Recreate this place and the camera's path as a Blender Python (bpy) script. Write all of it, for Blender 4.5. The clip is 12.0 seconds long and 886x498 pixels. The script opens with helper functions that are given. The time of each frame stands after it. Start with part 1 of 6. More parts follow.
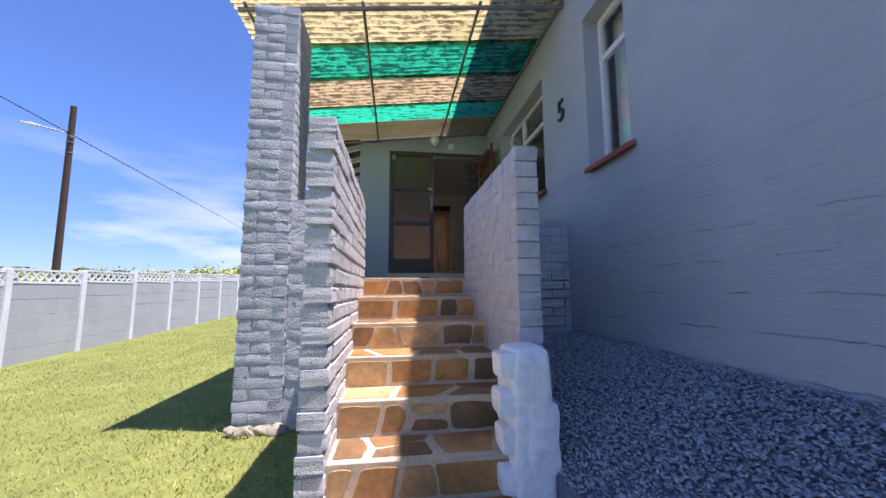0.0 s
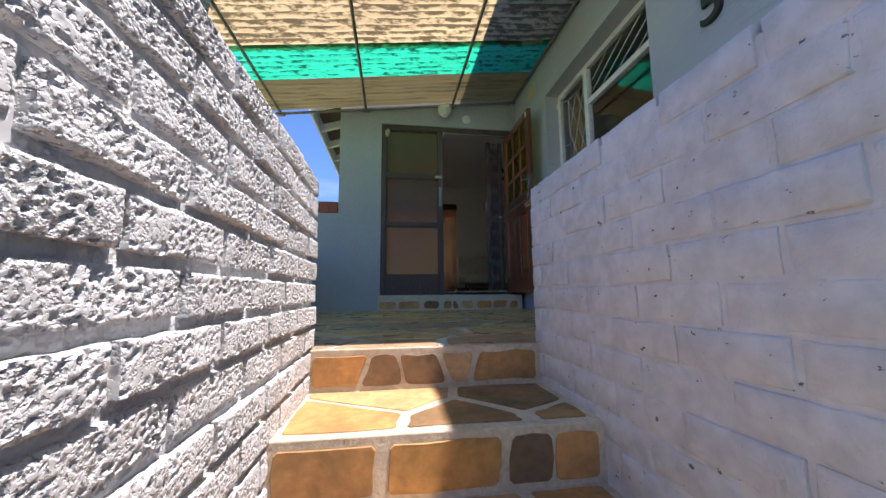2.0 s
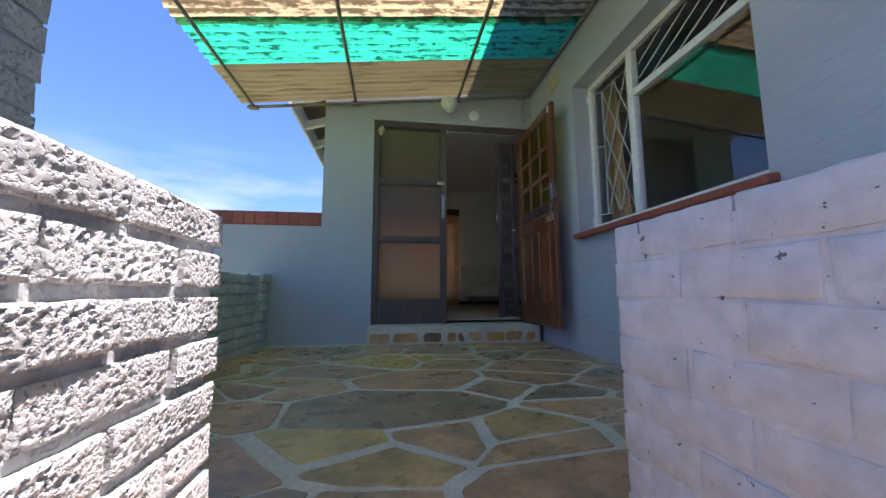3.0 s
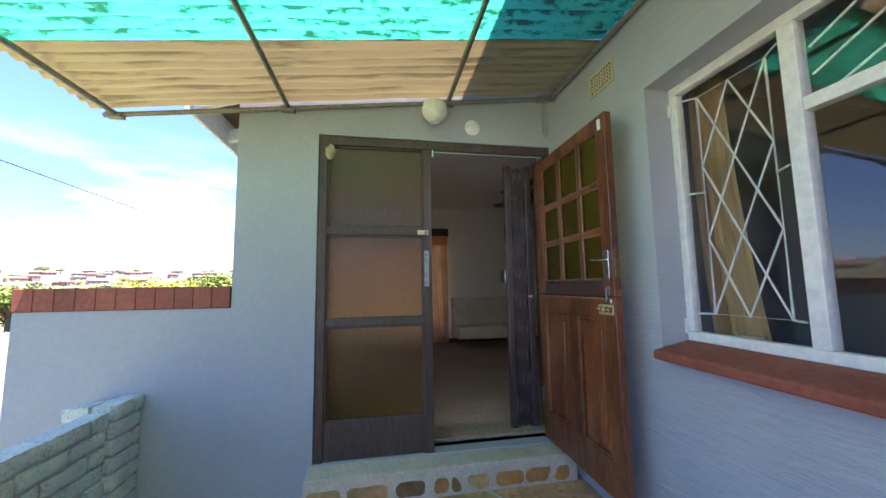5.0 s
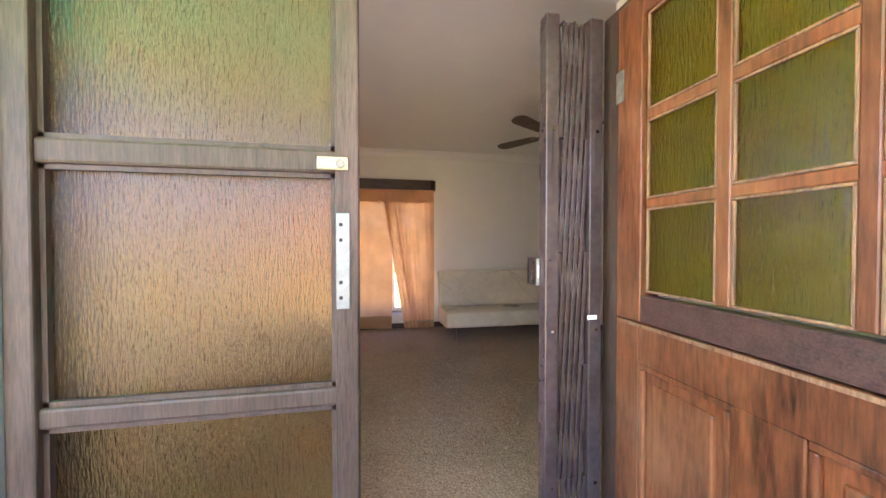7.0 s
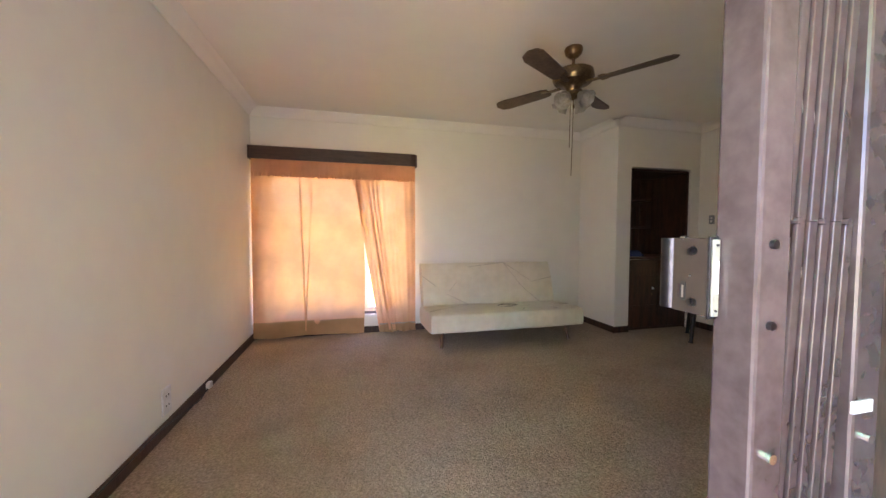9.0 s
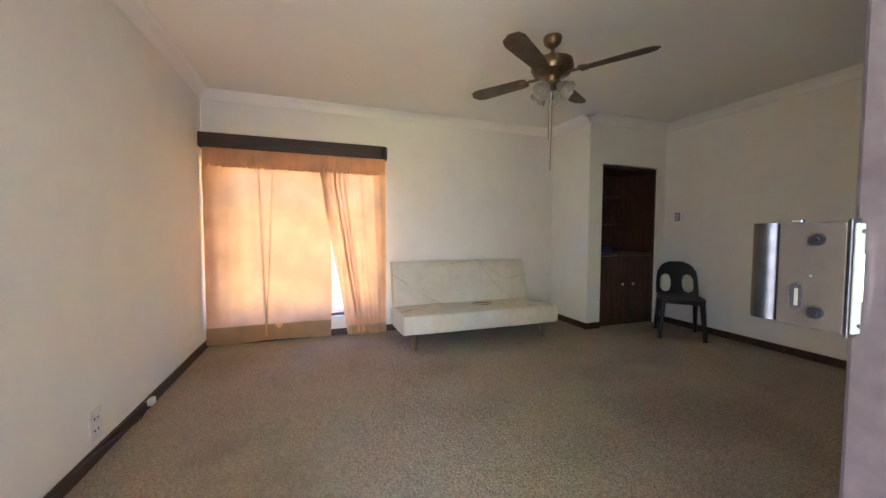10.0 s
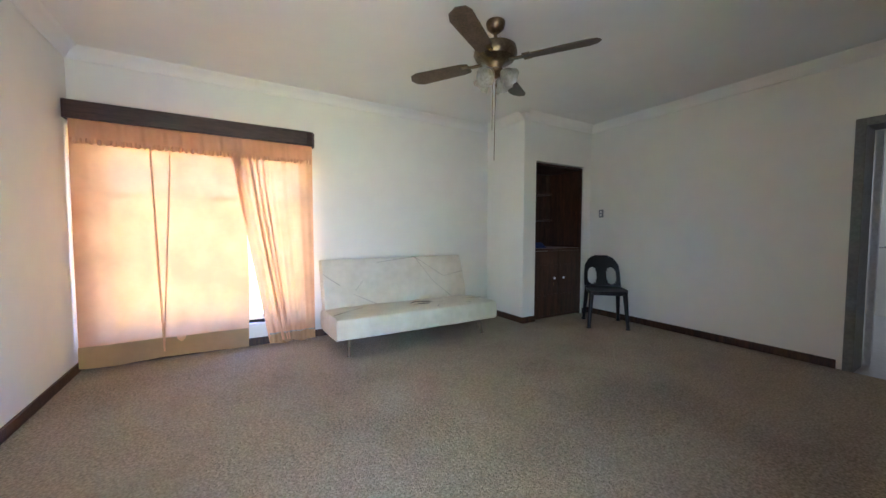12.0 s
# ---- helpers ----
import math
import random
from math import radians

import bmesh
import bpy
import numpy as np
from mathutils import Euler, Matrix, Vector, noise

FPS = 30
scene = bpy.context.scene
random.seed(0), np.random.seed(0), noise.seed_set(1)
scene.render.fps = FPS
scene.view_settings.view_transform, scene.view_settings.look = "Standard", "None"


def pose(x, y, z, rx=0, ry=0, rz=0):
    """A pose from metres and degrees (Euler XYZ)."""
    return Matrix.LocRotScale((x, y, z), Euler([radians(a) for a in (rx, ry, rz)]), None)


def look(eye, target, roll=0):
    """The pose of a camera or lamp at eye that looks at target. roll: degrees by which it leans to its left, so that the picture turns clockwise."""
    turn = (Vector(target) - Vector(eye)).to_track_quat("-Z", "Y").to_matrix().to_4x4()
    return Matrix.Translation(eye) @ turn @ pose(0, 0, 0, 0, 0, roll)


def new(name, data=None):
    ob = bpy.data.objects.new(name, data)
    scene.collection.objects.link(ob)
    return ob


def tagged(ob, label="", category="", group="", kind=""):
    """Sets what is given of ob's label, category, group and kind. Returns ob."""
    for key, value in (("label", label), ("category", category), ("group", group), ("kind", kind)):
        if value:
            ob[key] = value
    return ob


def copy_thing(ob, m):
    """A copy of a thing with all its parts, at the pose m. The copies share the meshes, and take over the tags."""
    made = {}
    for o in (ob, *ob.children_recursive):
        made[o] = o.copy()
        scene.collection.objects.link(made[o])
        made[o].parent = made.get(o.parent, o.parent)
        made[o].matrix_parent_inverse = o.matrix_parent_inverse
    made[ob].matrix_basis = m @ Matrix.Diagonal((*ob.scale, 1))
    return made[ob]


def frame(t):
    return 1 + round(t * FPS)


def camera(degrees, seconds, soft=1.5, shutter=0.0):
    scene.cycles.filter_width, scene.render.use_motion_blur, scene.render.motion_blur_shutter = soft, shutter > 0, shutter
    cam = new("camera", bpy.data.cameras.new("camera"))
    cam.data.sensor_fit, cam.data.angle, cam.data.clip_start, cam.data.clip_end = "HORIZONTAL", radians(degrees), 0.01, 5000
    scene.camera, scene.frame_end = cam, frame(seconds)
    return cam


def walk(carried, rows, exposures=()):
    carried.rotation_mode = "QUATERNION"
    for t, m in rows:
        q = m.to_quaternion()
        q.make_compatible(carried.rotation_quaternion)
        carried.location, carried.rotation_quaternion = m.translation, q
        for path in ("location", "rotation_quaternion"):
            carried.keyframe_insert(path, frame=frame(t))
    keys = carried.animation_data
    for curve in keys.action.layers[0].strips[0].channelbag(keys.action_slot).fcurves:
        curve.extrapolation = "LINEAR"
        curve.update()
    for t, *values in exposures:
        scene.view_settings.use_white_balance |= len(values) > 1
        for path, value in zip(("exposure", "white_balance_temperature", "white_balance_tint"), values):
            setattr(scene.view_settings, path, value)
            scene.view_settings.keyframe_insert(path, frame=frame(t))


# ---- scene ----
cam = camera(102.6, 12.0, soft=1.5)
PATH = [
    (0, (0.084, 0.29, 1.18), (0.347, 2.259, 1.411), -0.3),
    (0.5, (0.067, 0.773, 1.281), (0.334, 2.742, 1.512), -0.4),
    (1, (0.07, 1.217, 1.357), (0.337, 3.185, 1.593), -0.6),
    (1.5, (0.066, 1.666, 1.424), (0.343, 3.632, 1.667), -0.5),
    (2, (0.11, 2.027, 1.499), (0.39, 3.993, 1.741), -0.5),
    (2.5, (0.135, 2.372, 1.597), (0.43, 4.333, 1.851), -0.4),
    (3, (0.165, 2.685, 1.792), (0.448, 4.65, 2.032), -0.2),
    (3.5, (0.19, 3.007, 1.971), (0.476, 4.972, 2.209), -0.2),
    (3.7, (0.206, 3.154, 2.034), (0.502, 5.114, 2.296), -0.1),
    (5.3, (0.441, 4.084, 2.678), (0.801, 6.043, 2.859), -0.8),
    (5.5, (0.499, 4.235, 2.726), (0.857, 6.195, 2.892), -0.6),
    (6, (0.618, 4.645, 2.773), (0.974, 6.611, 2.876), -0.5),
    (6.5, (0.669, 5.024, 2.747), (1.047, 6.988, 2.778), -0.4),
    (7, (0.771, 5.39, 2.742), (1.159, 7.351, 2.709), 0.0),
    (7.5, (0.807, 5.672, 2.725), (1.205, 7.632, 2.689), 0.2),
    (7.7, (0.832, 5.77, 2.718), (1.213, 7.732, 2.667), 0.1),
    (9.3, (0.917, 6.268, 2.674), (1.451, 8.194, 2.589), 0.2),
    (9.5, (0.899, 6.298, 2.661), (1.465, 8.214, 2.576), 0.2),
    (10, (0.912, 6.382, 2.679), (1.573, 8.267, 2.585), 0.2),
    (10.5, (0.923, 6.448, 2.685), (1.684, 8.295, 2.59), 0.3),
    (11, (0.931, 6.5, 2.669), (1.789, 8.305, 2.576), 0.2),
    (11.5, (0.927, 6.564, 2.671), (1.876, 8.321, 2.57), 0.2),
    (12, (0.923, 6.603, 2.638), (1.94, 8.323, 2.54), 0.1),
]
walk(cam, [(t, look(eye, target, roll)) for t, eye, target, roll in PATH],
     exposures=[(0, 0.92, 6150, 27), (2.0, 1.08, 6350, 19), (3.0, 1.35, 6350, 23), (3.7, 1.75, 6400, 28), (5.3, 2.3, 6650, 27), (6.0, 2.6, 6700, 31), (6.5, 3.45, 7500, 33), (7.0, 4.4, 7700, 39), (7.7, 4.7, 7500, 37), (9.3, 5.2, 7400, 34), (10.5, 5.28, 6250, 24), (12, 5.58, 5800, 21)])

# ---- world, sun, large lights ----
SUN_TO = Vector((0.25, -0.095, 1.0)).normalized()
world = bpy.data.worlds.new("sky")
scene.world = world
world.use_nodes = True
wn, wl = world.node_tree.nodes, world.node_tree.links
bg = wn["Background"]
sky = wn.new("ShaderNodeTexSky")
sky.sky_type, sky.sun_disc = "NISHITA", False
sky.sun_elevation = math.asin(SUN_TO.z)
sky.sun_rotation = math.atan2(SUN_TO.x, SUN_TO.y)
sky.air_density, sky.dust_density, sky.ozone_density = 1.0, 0.0, 4.0
wco = wn.new("ShaderNodeTexCoord")
wmap = wn.new("ShaderNodeMapping")
wmap.inputs["Scale"].default_value = (1.6, 1.6, 7.0)
wmap.inputs["Location"].default_value = (2.3, 0.4, 0.25)
cloud = wn.new("ShaderNodeTexNoise")
cloud.inputs["Scale"].default_value, cloud.inputs["Detail"].default_value, cloud.inputs["Roughness"].default_value = 1.3, 9, 0.55
cramp = wn.new("ShaderNodeValToRGB")
cramp.color_ramp.elements[0].position, cramp.color_ramp.elements[1].position = 0.5, 0.68
sepw = wn.new("ShaderNodeSeparateXYZ")
band = wn.new("ShaderNodeMapRange")
band.inputs["From Min"].default_value, band.inputs["From Max"].default_value = 0.34, 0.10
cmul = wn.new("ShaderNodeMath")
cmul.operation = "MULTIPLY"
cmix = wn.new("ShaderNodeMix")
cmix.data_type = "RGBA"
cmix.inputs["B"].default_value = (5.3, 5.8, 6.6, 1)
wl.new(wco.outputs["Generated"], wmap.inputs["Vector"])
wl.new(wmap.outputs["Vector"], cloud.inputs["Vector"])
wl.new(cloud.outputs["Fac"], cramp.inputs["Fac"])
wl.new(wco.outputs["Generated"], sepw.inputs["Vector"])
wl.new(sepw.outputs["Z"], band.inputs["Value"])
wl.new(cramp.outputs["Color"], cmul.inputs[0])
wl.new(band.outputs["Result"], cmul.inputs[1])
wl.new(cmul.outputs["Value"], cmix.inputs["Factor"])
deep = wn.new("ShaderNodeMix")
deep.data_type, deep.blend_type = "RGBA", "MULTIPLY"
deep.inputs["Factor"].default_value = 1.0
haze = wn.new("ShaderNodeValToRGB")
haze.color_ramp.elements[0].position, haze.color_ramp.elements[1].position = 0.0, 0.32
haze.color_ramp.elements[0].color, haze.color_ramp.elements[1].color = (0.50, 0.60, 0.80, 1), (0.70, 0.87, 1.12, 1)
wl.new(sepw.outputs["Z"], haze.inputs["Fac"])
wl.new(haze.outputs["Color"], deep.inputs["B"])
wl.new(sky.outputs["Color"], deep.inputs["A"])
wl.new(deep.outputs["Result"], cmix.inputs["A"])
wl.new(cmix.outputs["Result"], bg.inputs["Color"])
bg.inputs["Strength"].default_value = 0.10

sun_data = bpy.data.lights.new("sun", "SUN")
sun_data.energy, sun_data.angle, sun_data.color = 5.0, radians(0.53), (1.0, 0.96, 0.9)
sun = new("sun", sun_data)
sun.matrix_world = look(SUN_TO * 40, (0, 0, 0))


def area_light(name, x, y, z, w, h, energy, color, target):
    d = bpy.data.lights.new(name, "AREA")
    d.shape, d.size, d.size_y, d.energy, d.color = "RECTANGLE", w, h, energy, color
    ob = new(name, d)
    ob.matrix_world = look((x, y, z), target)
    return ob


# fill lamp added in the open front doorway to strengthen the porch daylight
area_light("entrance_fill", 1.03, 6.352, 2.5, 0.56, 1.9, 0.50, (0.86, 0.93, 1.0), (1.2, 9.0, 3.3))
# daylight in the passage beyond the inner door
area_light("passage_daylight", 7.4, 7.2, 3.9, 0.9, 0.9, 0.12, (0.9, 0.95, 1.0), (7.4, 7.2, 1.0))


# ---- materials ----
def nodes_of(name):
    m = bpy.data.materials.new(name)
    m.use_nodes = True
    t = m.node_tree
    return m, t.nodes, t.links, t.nodes["Principled BSDF"]


def noise_node(n, l, vec, scale, detail=4, rough=0.55):
    x = n.new("ShaderNodeTexNoise")
    x.inputs["Scale"].default_value, x.inputs["Detail"].default_value, x.inputs["Roughness"].default_value = scale, detail, rough
    l.new(vec, x.inputs["Vector"])
    return x.outputs["Fac"]


def ramp_node(n, l, fac, a, b, p0=0.35, p1=0.65):
    x = n.new("ShaderNodeValToRGB")
    e = x.color_ramp.elements
    e[0].position, e[1].position = p0, p1
    e[0].color, e[1].color = (*a, 1), (*b, 1)
    l.new(fac, x.inputs["Fac"])
    return x.outputs["Color"]


def mix_node(n, l, a, b, fac, mode="MIX"):
    x = n.new("ShaderNodeMix")
    x.data_type, x.blend_type = "RGBA", mode
    for key, v in (("A", a), ("B", b), ("Factor", fac)):
        if isinstance(v, (int, float)):
            x.inputs[key].default_value = v
        elif isinstance(v, tuple):
            x.inputs[key].default_value = (*v, 1)
        else:
            l.new(v, x.inputs[key])
    return x.outputs["Result"]


def bump_node(n, l, height, strength, dist, under=None):
    x = n.new("ShaderNodeBump")
    x.inputs["Strength"].default_value, x.inputs["Distance"].default_value = strength, dist
    l.new(height, x.inputs["Height"])
    if under is not None:
        l.new(under, x.inputs["Normal"])
    return x.outputs["Normal"]


def surf(name, a, b, scale=2.5, fine=40.0, rough=0.7, metal=0.0, bump=0.3, dist=0.004, bscale=70.0, stretch=(1, 1, 1), vary=0.0, specks=None, stain=None, local=False, coat=0.0, contrast=0.22):
    """A surface in two shades at two scales, with relief; specks and stain: a colour and how much of it."""
    m, n, l, p = nodes_of(name)
    if local:
        pos = n.new("ShaderNodeTexCoord").outputs["Object"]
    else:
        pos = n.new("ShaderNodeNewGeometry").outputs["Position"]
    mp = n.new("ShaderNodeMapping")
    mp.inputs["Scale"].default_value = stretch
    l.new(pos, mp.inputs["Vector"])
    v = mp.outputs["Vector"]
    col = ramp_node(n, l, noise_node(n, l, v, scale, 5), a, b)
    lo = tuple(c * (1 - contrast) for c in a)
    hi = tuple(min(1, c * (1 + contrast / 2)) for c in b)
    col = mix_node(n, l, col, ramp_node(n, l, noise_node(n, l, v, fine, 4), lo, hi), 0.4)
    if stain:
        f = ramp_node(n, l, noise_node(n, l, pos, 1.1, 7, 0.65), (0, 0, 0), (1, 1, 1), 0.52, 0.75)
        x = n.new("ShaderNodeMath")
        x.operation = "MULTIPLY"
        x.inputs[1].default_value = stain[1]
        l.new(f, x.inputs[0])
        col = mix_node(n, l, col, stain[0], x.outputs["Value"])
    if specks:
        sm = n.new("ShaderNodeMapping")
        sm.inputs["Scale"].default_value = (1, 0.9, 1.25)
        l.new(pos, sm.inputs["Vector"])
        flat = sm.outputs["Vector"]
        f = ramp_node(n, l, noise_node(n, l, flat, specks[2], 3, 0.6), (0, 0, 0), (1, 1, 1), specks[1], specks[1] + 0.03)
        col = mix_node(n, l, col, specks[0], f)
    if vary:
        info = n.new("ShaderNodeObjectInfo").outputs["Random"]
        col = mix_node(n, l, col, ramp_node(n, l, info, (1 - vary, 1 - 0.9 * vary, 1 - 0.75 * vary), (1 + vary, 1 + 0.85 * vary, 1 + 0.5 * vary), 0, 1), 1.0, "MULTIPLY")
    l.new(col, p.inputs["Base Color"])
    p.inputs["Roughness"].default_value, p.inputs["Metallic"].default_value = rough, metal
    p.inputs["Coat Weight"].default_value = coat
    if bump:
        big = bump_node(n, l, noise_node(n, l, v, bscale * 0.2, 3), bump * 0.6, dist * 2)
        l.new(bump_node(n, l, noise_node(n, l, v, bscale, 6, 0.65), bump, dist, big), p.inputs["Normal"])
    return m


def rough_brick(name, a, b, pit, depth, pit_scale=55):
    """Painted rough brick: pitted face under thick paint."""
    m, n, l, p = nodes_of(name)
    pos = n.new("ShaderNodeNewGeometry").outputs["Position"]
    col = ramp_node(n, l, noise_node(n, l, pos, 6, 5), a, b)
    n1 = noise_node(n, l, pos, pit_scale, 2, 0.5)
    n2 = noise_node(n, l, pos, 14, 5, 0.6)
    n3 = noise_node(n, l, pos, 9, 3, 0.5)
    add = n.new("ShaderNodeMath")
    add.operation, add.inputs[1].default_value = "MULTIPLY_ADD", -0.35
    l.new(n3, add.inputs[0])
    l.new(n1, add.inputs[2])
    level = add.outputs["Value"]
    # shade inside the pits is multiplied into the colour, by the amount pit
    dark = ramp_node(n, l, level, tuple(c * 0.5 for c in a), (1, 1, 1), 0.20, 0.24)
    col = mix_node(n, l, col, dark, pit, "MULTIPLY")
    l.new(col, p.inputs["Base Color"])
    p.inputs["Roughness"].default_value = 0.85
    pits = ramp_node(n, l, level, (0, 0, 0), (1, 1, 1), 0.17, 0.38)
    nb = bump_node(n, l, n2, 0.5, depth * 1.5)
    l.new(bump_node(n, l, pits, 0.9, depth, nb), p.inputs["Normal"])
    return m


def wood(name, a, b, rough=0.45, grain=(18, 18, 1.2), bump=0.15, wear=None, coat=0.0, vary=0.0):
    return surf(name, a, b, 2.2, 14, rough, 0, bump, 0.002, 30, grain, vary, None, wear, coat=coat, contrast=0.5)


def rippled_glass(name, tint, rough, relief=0.75):
    m, n, l, p = nodes_of(name)
    pos = n.new("ShaderNodeNewGeometry").outputs["Position"]
    mp = n.new("ShaderNodeMapping")
    mp.inputs["Scale"].default_value = (1, 1, 0.16)
    l.new(pos, mp.inputs["Vector"])
    f = noise_node(n, l, mp.outputs["Vector"], 150, 3, 0.6)
    p.inputs["Base Color"].default_value = (*tint, 1)
    p.inputs["Roughness"].default_value = rough
    p.inputs["Transmission Weight"].default_value = 1.0
    p.inputs["IOR"].default_value = 1.45
    l.new(bump_node(n, l, f, relief, 0.006), p.inputs["Normal"])
    return m


def clear_glass(name, tint=(1, 1, 1)):
    m, n, l, p = nodes_of(name)
    n.remove(p)
    tr, gl, fr, mx = n.new("ShaderNodeBsdfTransparent"), n.new("ShaderNodeBsdfGlossy"), n.new("ShaderNodeLayerWeight"), n.new("ShaderNodeMixShader")
    pw, ad = n.new("ShaderNodeMath"), n.new("ShaderNodeMath")
    pw.operation, ad.operation = "POWER", "MULTIPLY_ADD"
    pw.inputs[1].default_value, ad.inputs[1].default_value, ad.inputs[2].default_value = 4.0, 0.85, 0.045
    tr.inputs["Color"].default_value = (*tint, 1)
    gl.inputs["Roughness"].default_value = 0.01
    fr.inputs["Blend"].default_value = 0.5
    l.new(fr.outputs["Facing"], pw.inputs[0])
    l.new(pw.outputs["Value"], ad.inputs[0])
    l.new(ad.outputs["Value"], mx.inputs["Fac"])
    l.new(tr.outputs["BSDF"], mx.inputs[1])
    l.new(gl.outputs["BSDF"], mx.inputs[2])
    l.new(mx.outputs["Shader"], n["Material Output"].inputs["Surface"])
    return m


def sheer(name, through_col, face_col, share, dirt=0.0, dirt_scale=9.0, stretch=(1, 1, 1), lo=0.5, weave=0.0, gloss=0.0, clear=0.0, ridges=0.0):
    """A thin sheet that lets light through: fibreglass roofing or curtain cloth; dirt lies on it in patches."""
    m, n, l, p = nodes_of(name)
    n.remove(p)
    pos = n.new("ShaderNodeNewGeometry").outputs["Position"]
    mp = n.new("ShaderNodeMapping")
    mp.inputs["Scale"].default_value = stretch
    l.new(pos, mp.inputs["Vector"])
    v = mp.outputs["Vector"]
    t1, d1, mx = n.new("ShaderNodeBsdfTranslucent"), n.new("ShaderNodeBsdfDiffuse"), n.new("ShaderNodeMixShader")
    tone = noise_node(n, l, v, 3.0, 5)
    tc = ramp_node(n, l, tone, tuple(c * 0.82 for c in through_col), through_col)
    dc = ramp_node(n, l, tone, tuple(c * 0.8 for c in face_col), face_col)
    if dirt:
        level = noise_node(n, l, v, dirt_scale, 8, 0.72)
        # banding the dirt by the corrugation also paints in the shading of its waves
        if ridges:
            sep = n.new("ShaderNodeSeparateXYZ")
            l.new(pos, sep.inputs["Vector"])
            ops = []
            for op, k in (("MULTIPLY", 2 * math.pi / ridges), ("SINE", 0), ("MULTIPLY", 0.055)):
                x = n.new("ShaderNodeMath")
                x.operation = op
                x.inputs[1].default_value = k
                l.new(ops[-1] if ops else sep.outputs["Y"], x.inputs[0])
                ops.append(x.outputs["Value"])
            x = n.new("ShaderNodeMath")
            x.operation = "ADD"
            l.new(level, x.inputs[0])
            l.new(ops[-1], x.inputs[1])
            level = x.outputs["Value"]
        f = ramp_node(n, l, level, (0, 0, 0), (1, 1, 1), lo, lo + 0.09)
        x = n.new("ShaderNodeMath")
        x.operation = "MULTIPLY"
        x.inputs[1].default_value = dirt
        l.new(f, x.inputs[0])
        tc = mix_node(n, l, tc, tuple(c * 0.1 for c in through_col), x.outputs["Value"])
        dc = mix_node(n, l, dc, tuple(c * 0.35 for c in face_col), x.outputs["Value"])
    l.new(tc, t1.inputs["Color"])
    l.new(dc, d1.inputs["Color"])
    if weave:
        nb = bump_node(n, l, noise_node(n, l, pos, 420, 2), weave, 0.001)
        l.new(nb, d1.inputs["Normal"])
    mx.inputs["Fac"].default_value = share
    l.new(d1.outputs["BSDF"], mx.inputs[1])
    l.new(t1.outputs["BSDF"], mx.inputs[2])
    out = mx.outputs["Shader"]
    if clear:
        g, m2 = n.new("ShaderNodeBsdfTransparent"), n.new("ShaderNodeMixShader")
        g.inputs["Color"].default_value = (*through_col, 1)
        m2.inputs["Fac"].default_value = clear
        l.new(out, m2.inputs[1])
        l.new(g.outputs["BSDF"], m2.inputs[2])
        out = m2.outputs["Shader"]
    if gloss:
        g, m2 = n.new("ShaderNodeBsdfGlossy"), n.new("ShaderNodeMixShader")
        g.inputs["Roughness"].default_value = 0.35
        m2.inputs["Fac"].default_value = gloss
        l.new(out, m2.inputs[1])
        l.new(g.outputs["BSDF"], m2.inputs[2])
        out = m2.outputs["Shader"]
    l.new(out, n["Material Output"].inputs["Surface"])
    return m


def chips(name, a, b):
    """Loose stone chips, each in a shade of its own."""
    m, n, l, p = nodes_of(name)
    geo = n.new("ShaderNodeNewGeometry")
    col = ramp_node(n, l, geo.outputs["Random Per Island"], a, b, 0.0, 1.0)
    col = mix_node(n, l, col, ramp_node(n, l, noise_node(n, l, geo.outputs["Position"], 90, 4), a, b), 0.35)
    l.new(col, p.inputs["Base Color"])
    p.inputs["Roughness"].default_value = 0.7
    l.new(bump_node(n, l, noise_node(n, l, geo.outputs["Position"], 160, 4), 0.3, 0.002), p.inputs["Normal"])
    return m


def slate_mix(name, shades, gloss):
    """Slate slabs, each in a hue of its own out of the shades, with clouded stains and a worn sheen."""
    m, n, l, p = nodes_of(name)
    pos = n.new("ShaderNodeNewGeometry").outputs["Position"]
    x = n.new("ShaderNodeValToRGB")
    e = x.color_ramp.elements
    e[0].position, e[0].color = 0.0, (*shades[0], 1)
    e[1].position, e[1].color = 1.0, (*shades[-1], 1)
    for k, c in enumerate(shades[1:-1]):
        e.new((k + 1) / (len(shades) - 1)).color = (*c, 1)
    l.new(n.new("ShaderNodeObjectInfo").outputs["Random"], x.inputs["Fac"])
    cloud = noise_node(n, l, pos, 5.5, 6, 0.6)
    col = mix_node(n, l, x.outputs["Color"], ramp_node(n, l, cloud, (0.72, 0.76, 0.72), (1.28, 1.22, 1.1)), 1.0, "MULTIPLY")
    col = mix_node(n, l, col, ramp_node(n, l, noise_node(n, l, pos, 38, 5), (0.8, 0.8, 0.8), (1.12, 1.12, 1.1)), 0.8, "MULTIPLY")
    l.new(col, p.inputs["Base Color"])
    l.new(ramp_node(n, l, noise_node(n, l, pos, 9, 4), (gloss,) * 3, (gloss + 0.28,) * 3), p.inputs["Roughness"])
    big = bump_node(n, l, noise_node(n, l, pos, 6, 5), 0.35, 0.008)
    l.new(bump_node(n, l, noise_node(n, l, pos, 30, 5), 0.22, 0.003, big), p.inputs["Normal"])
    return m


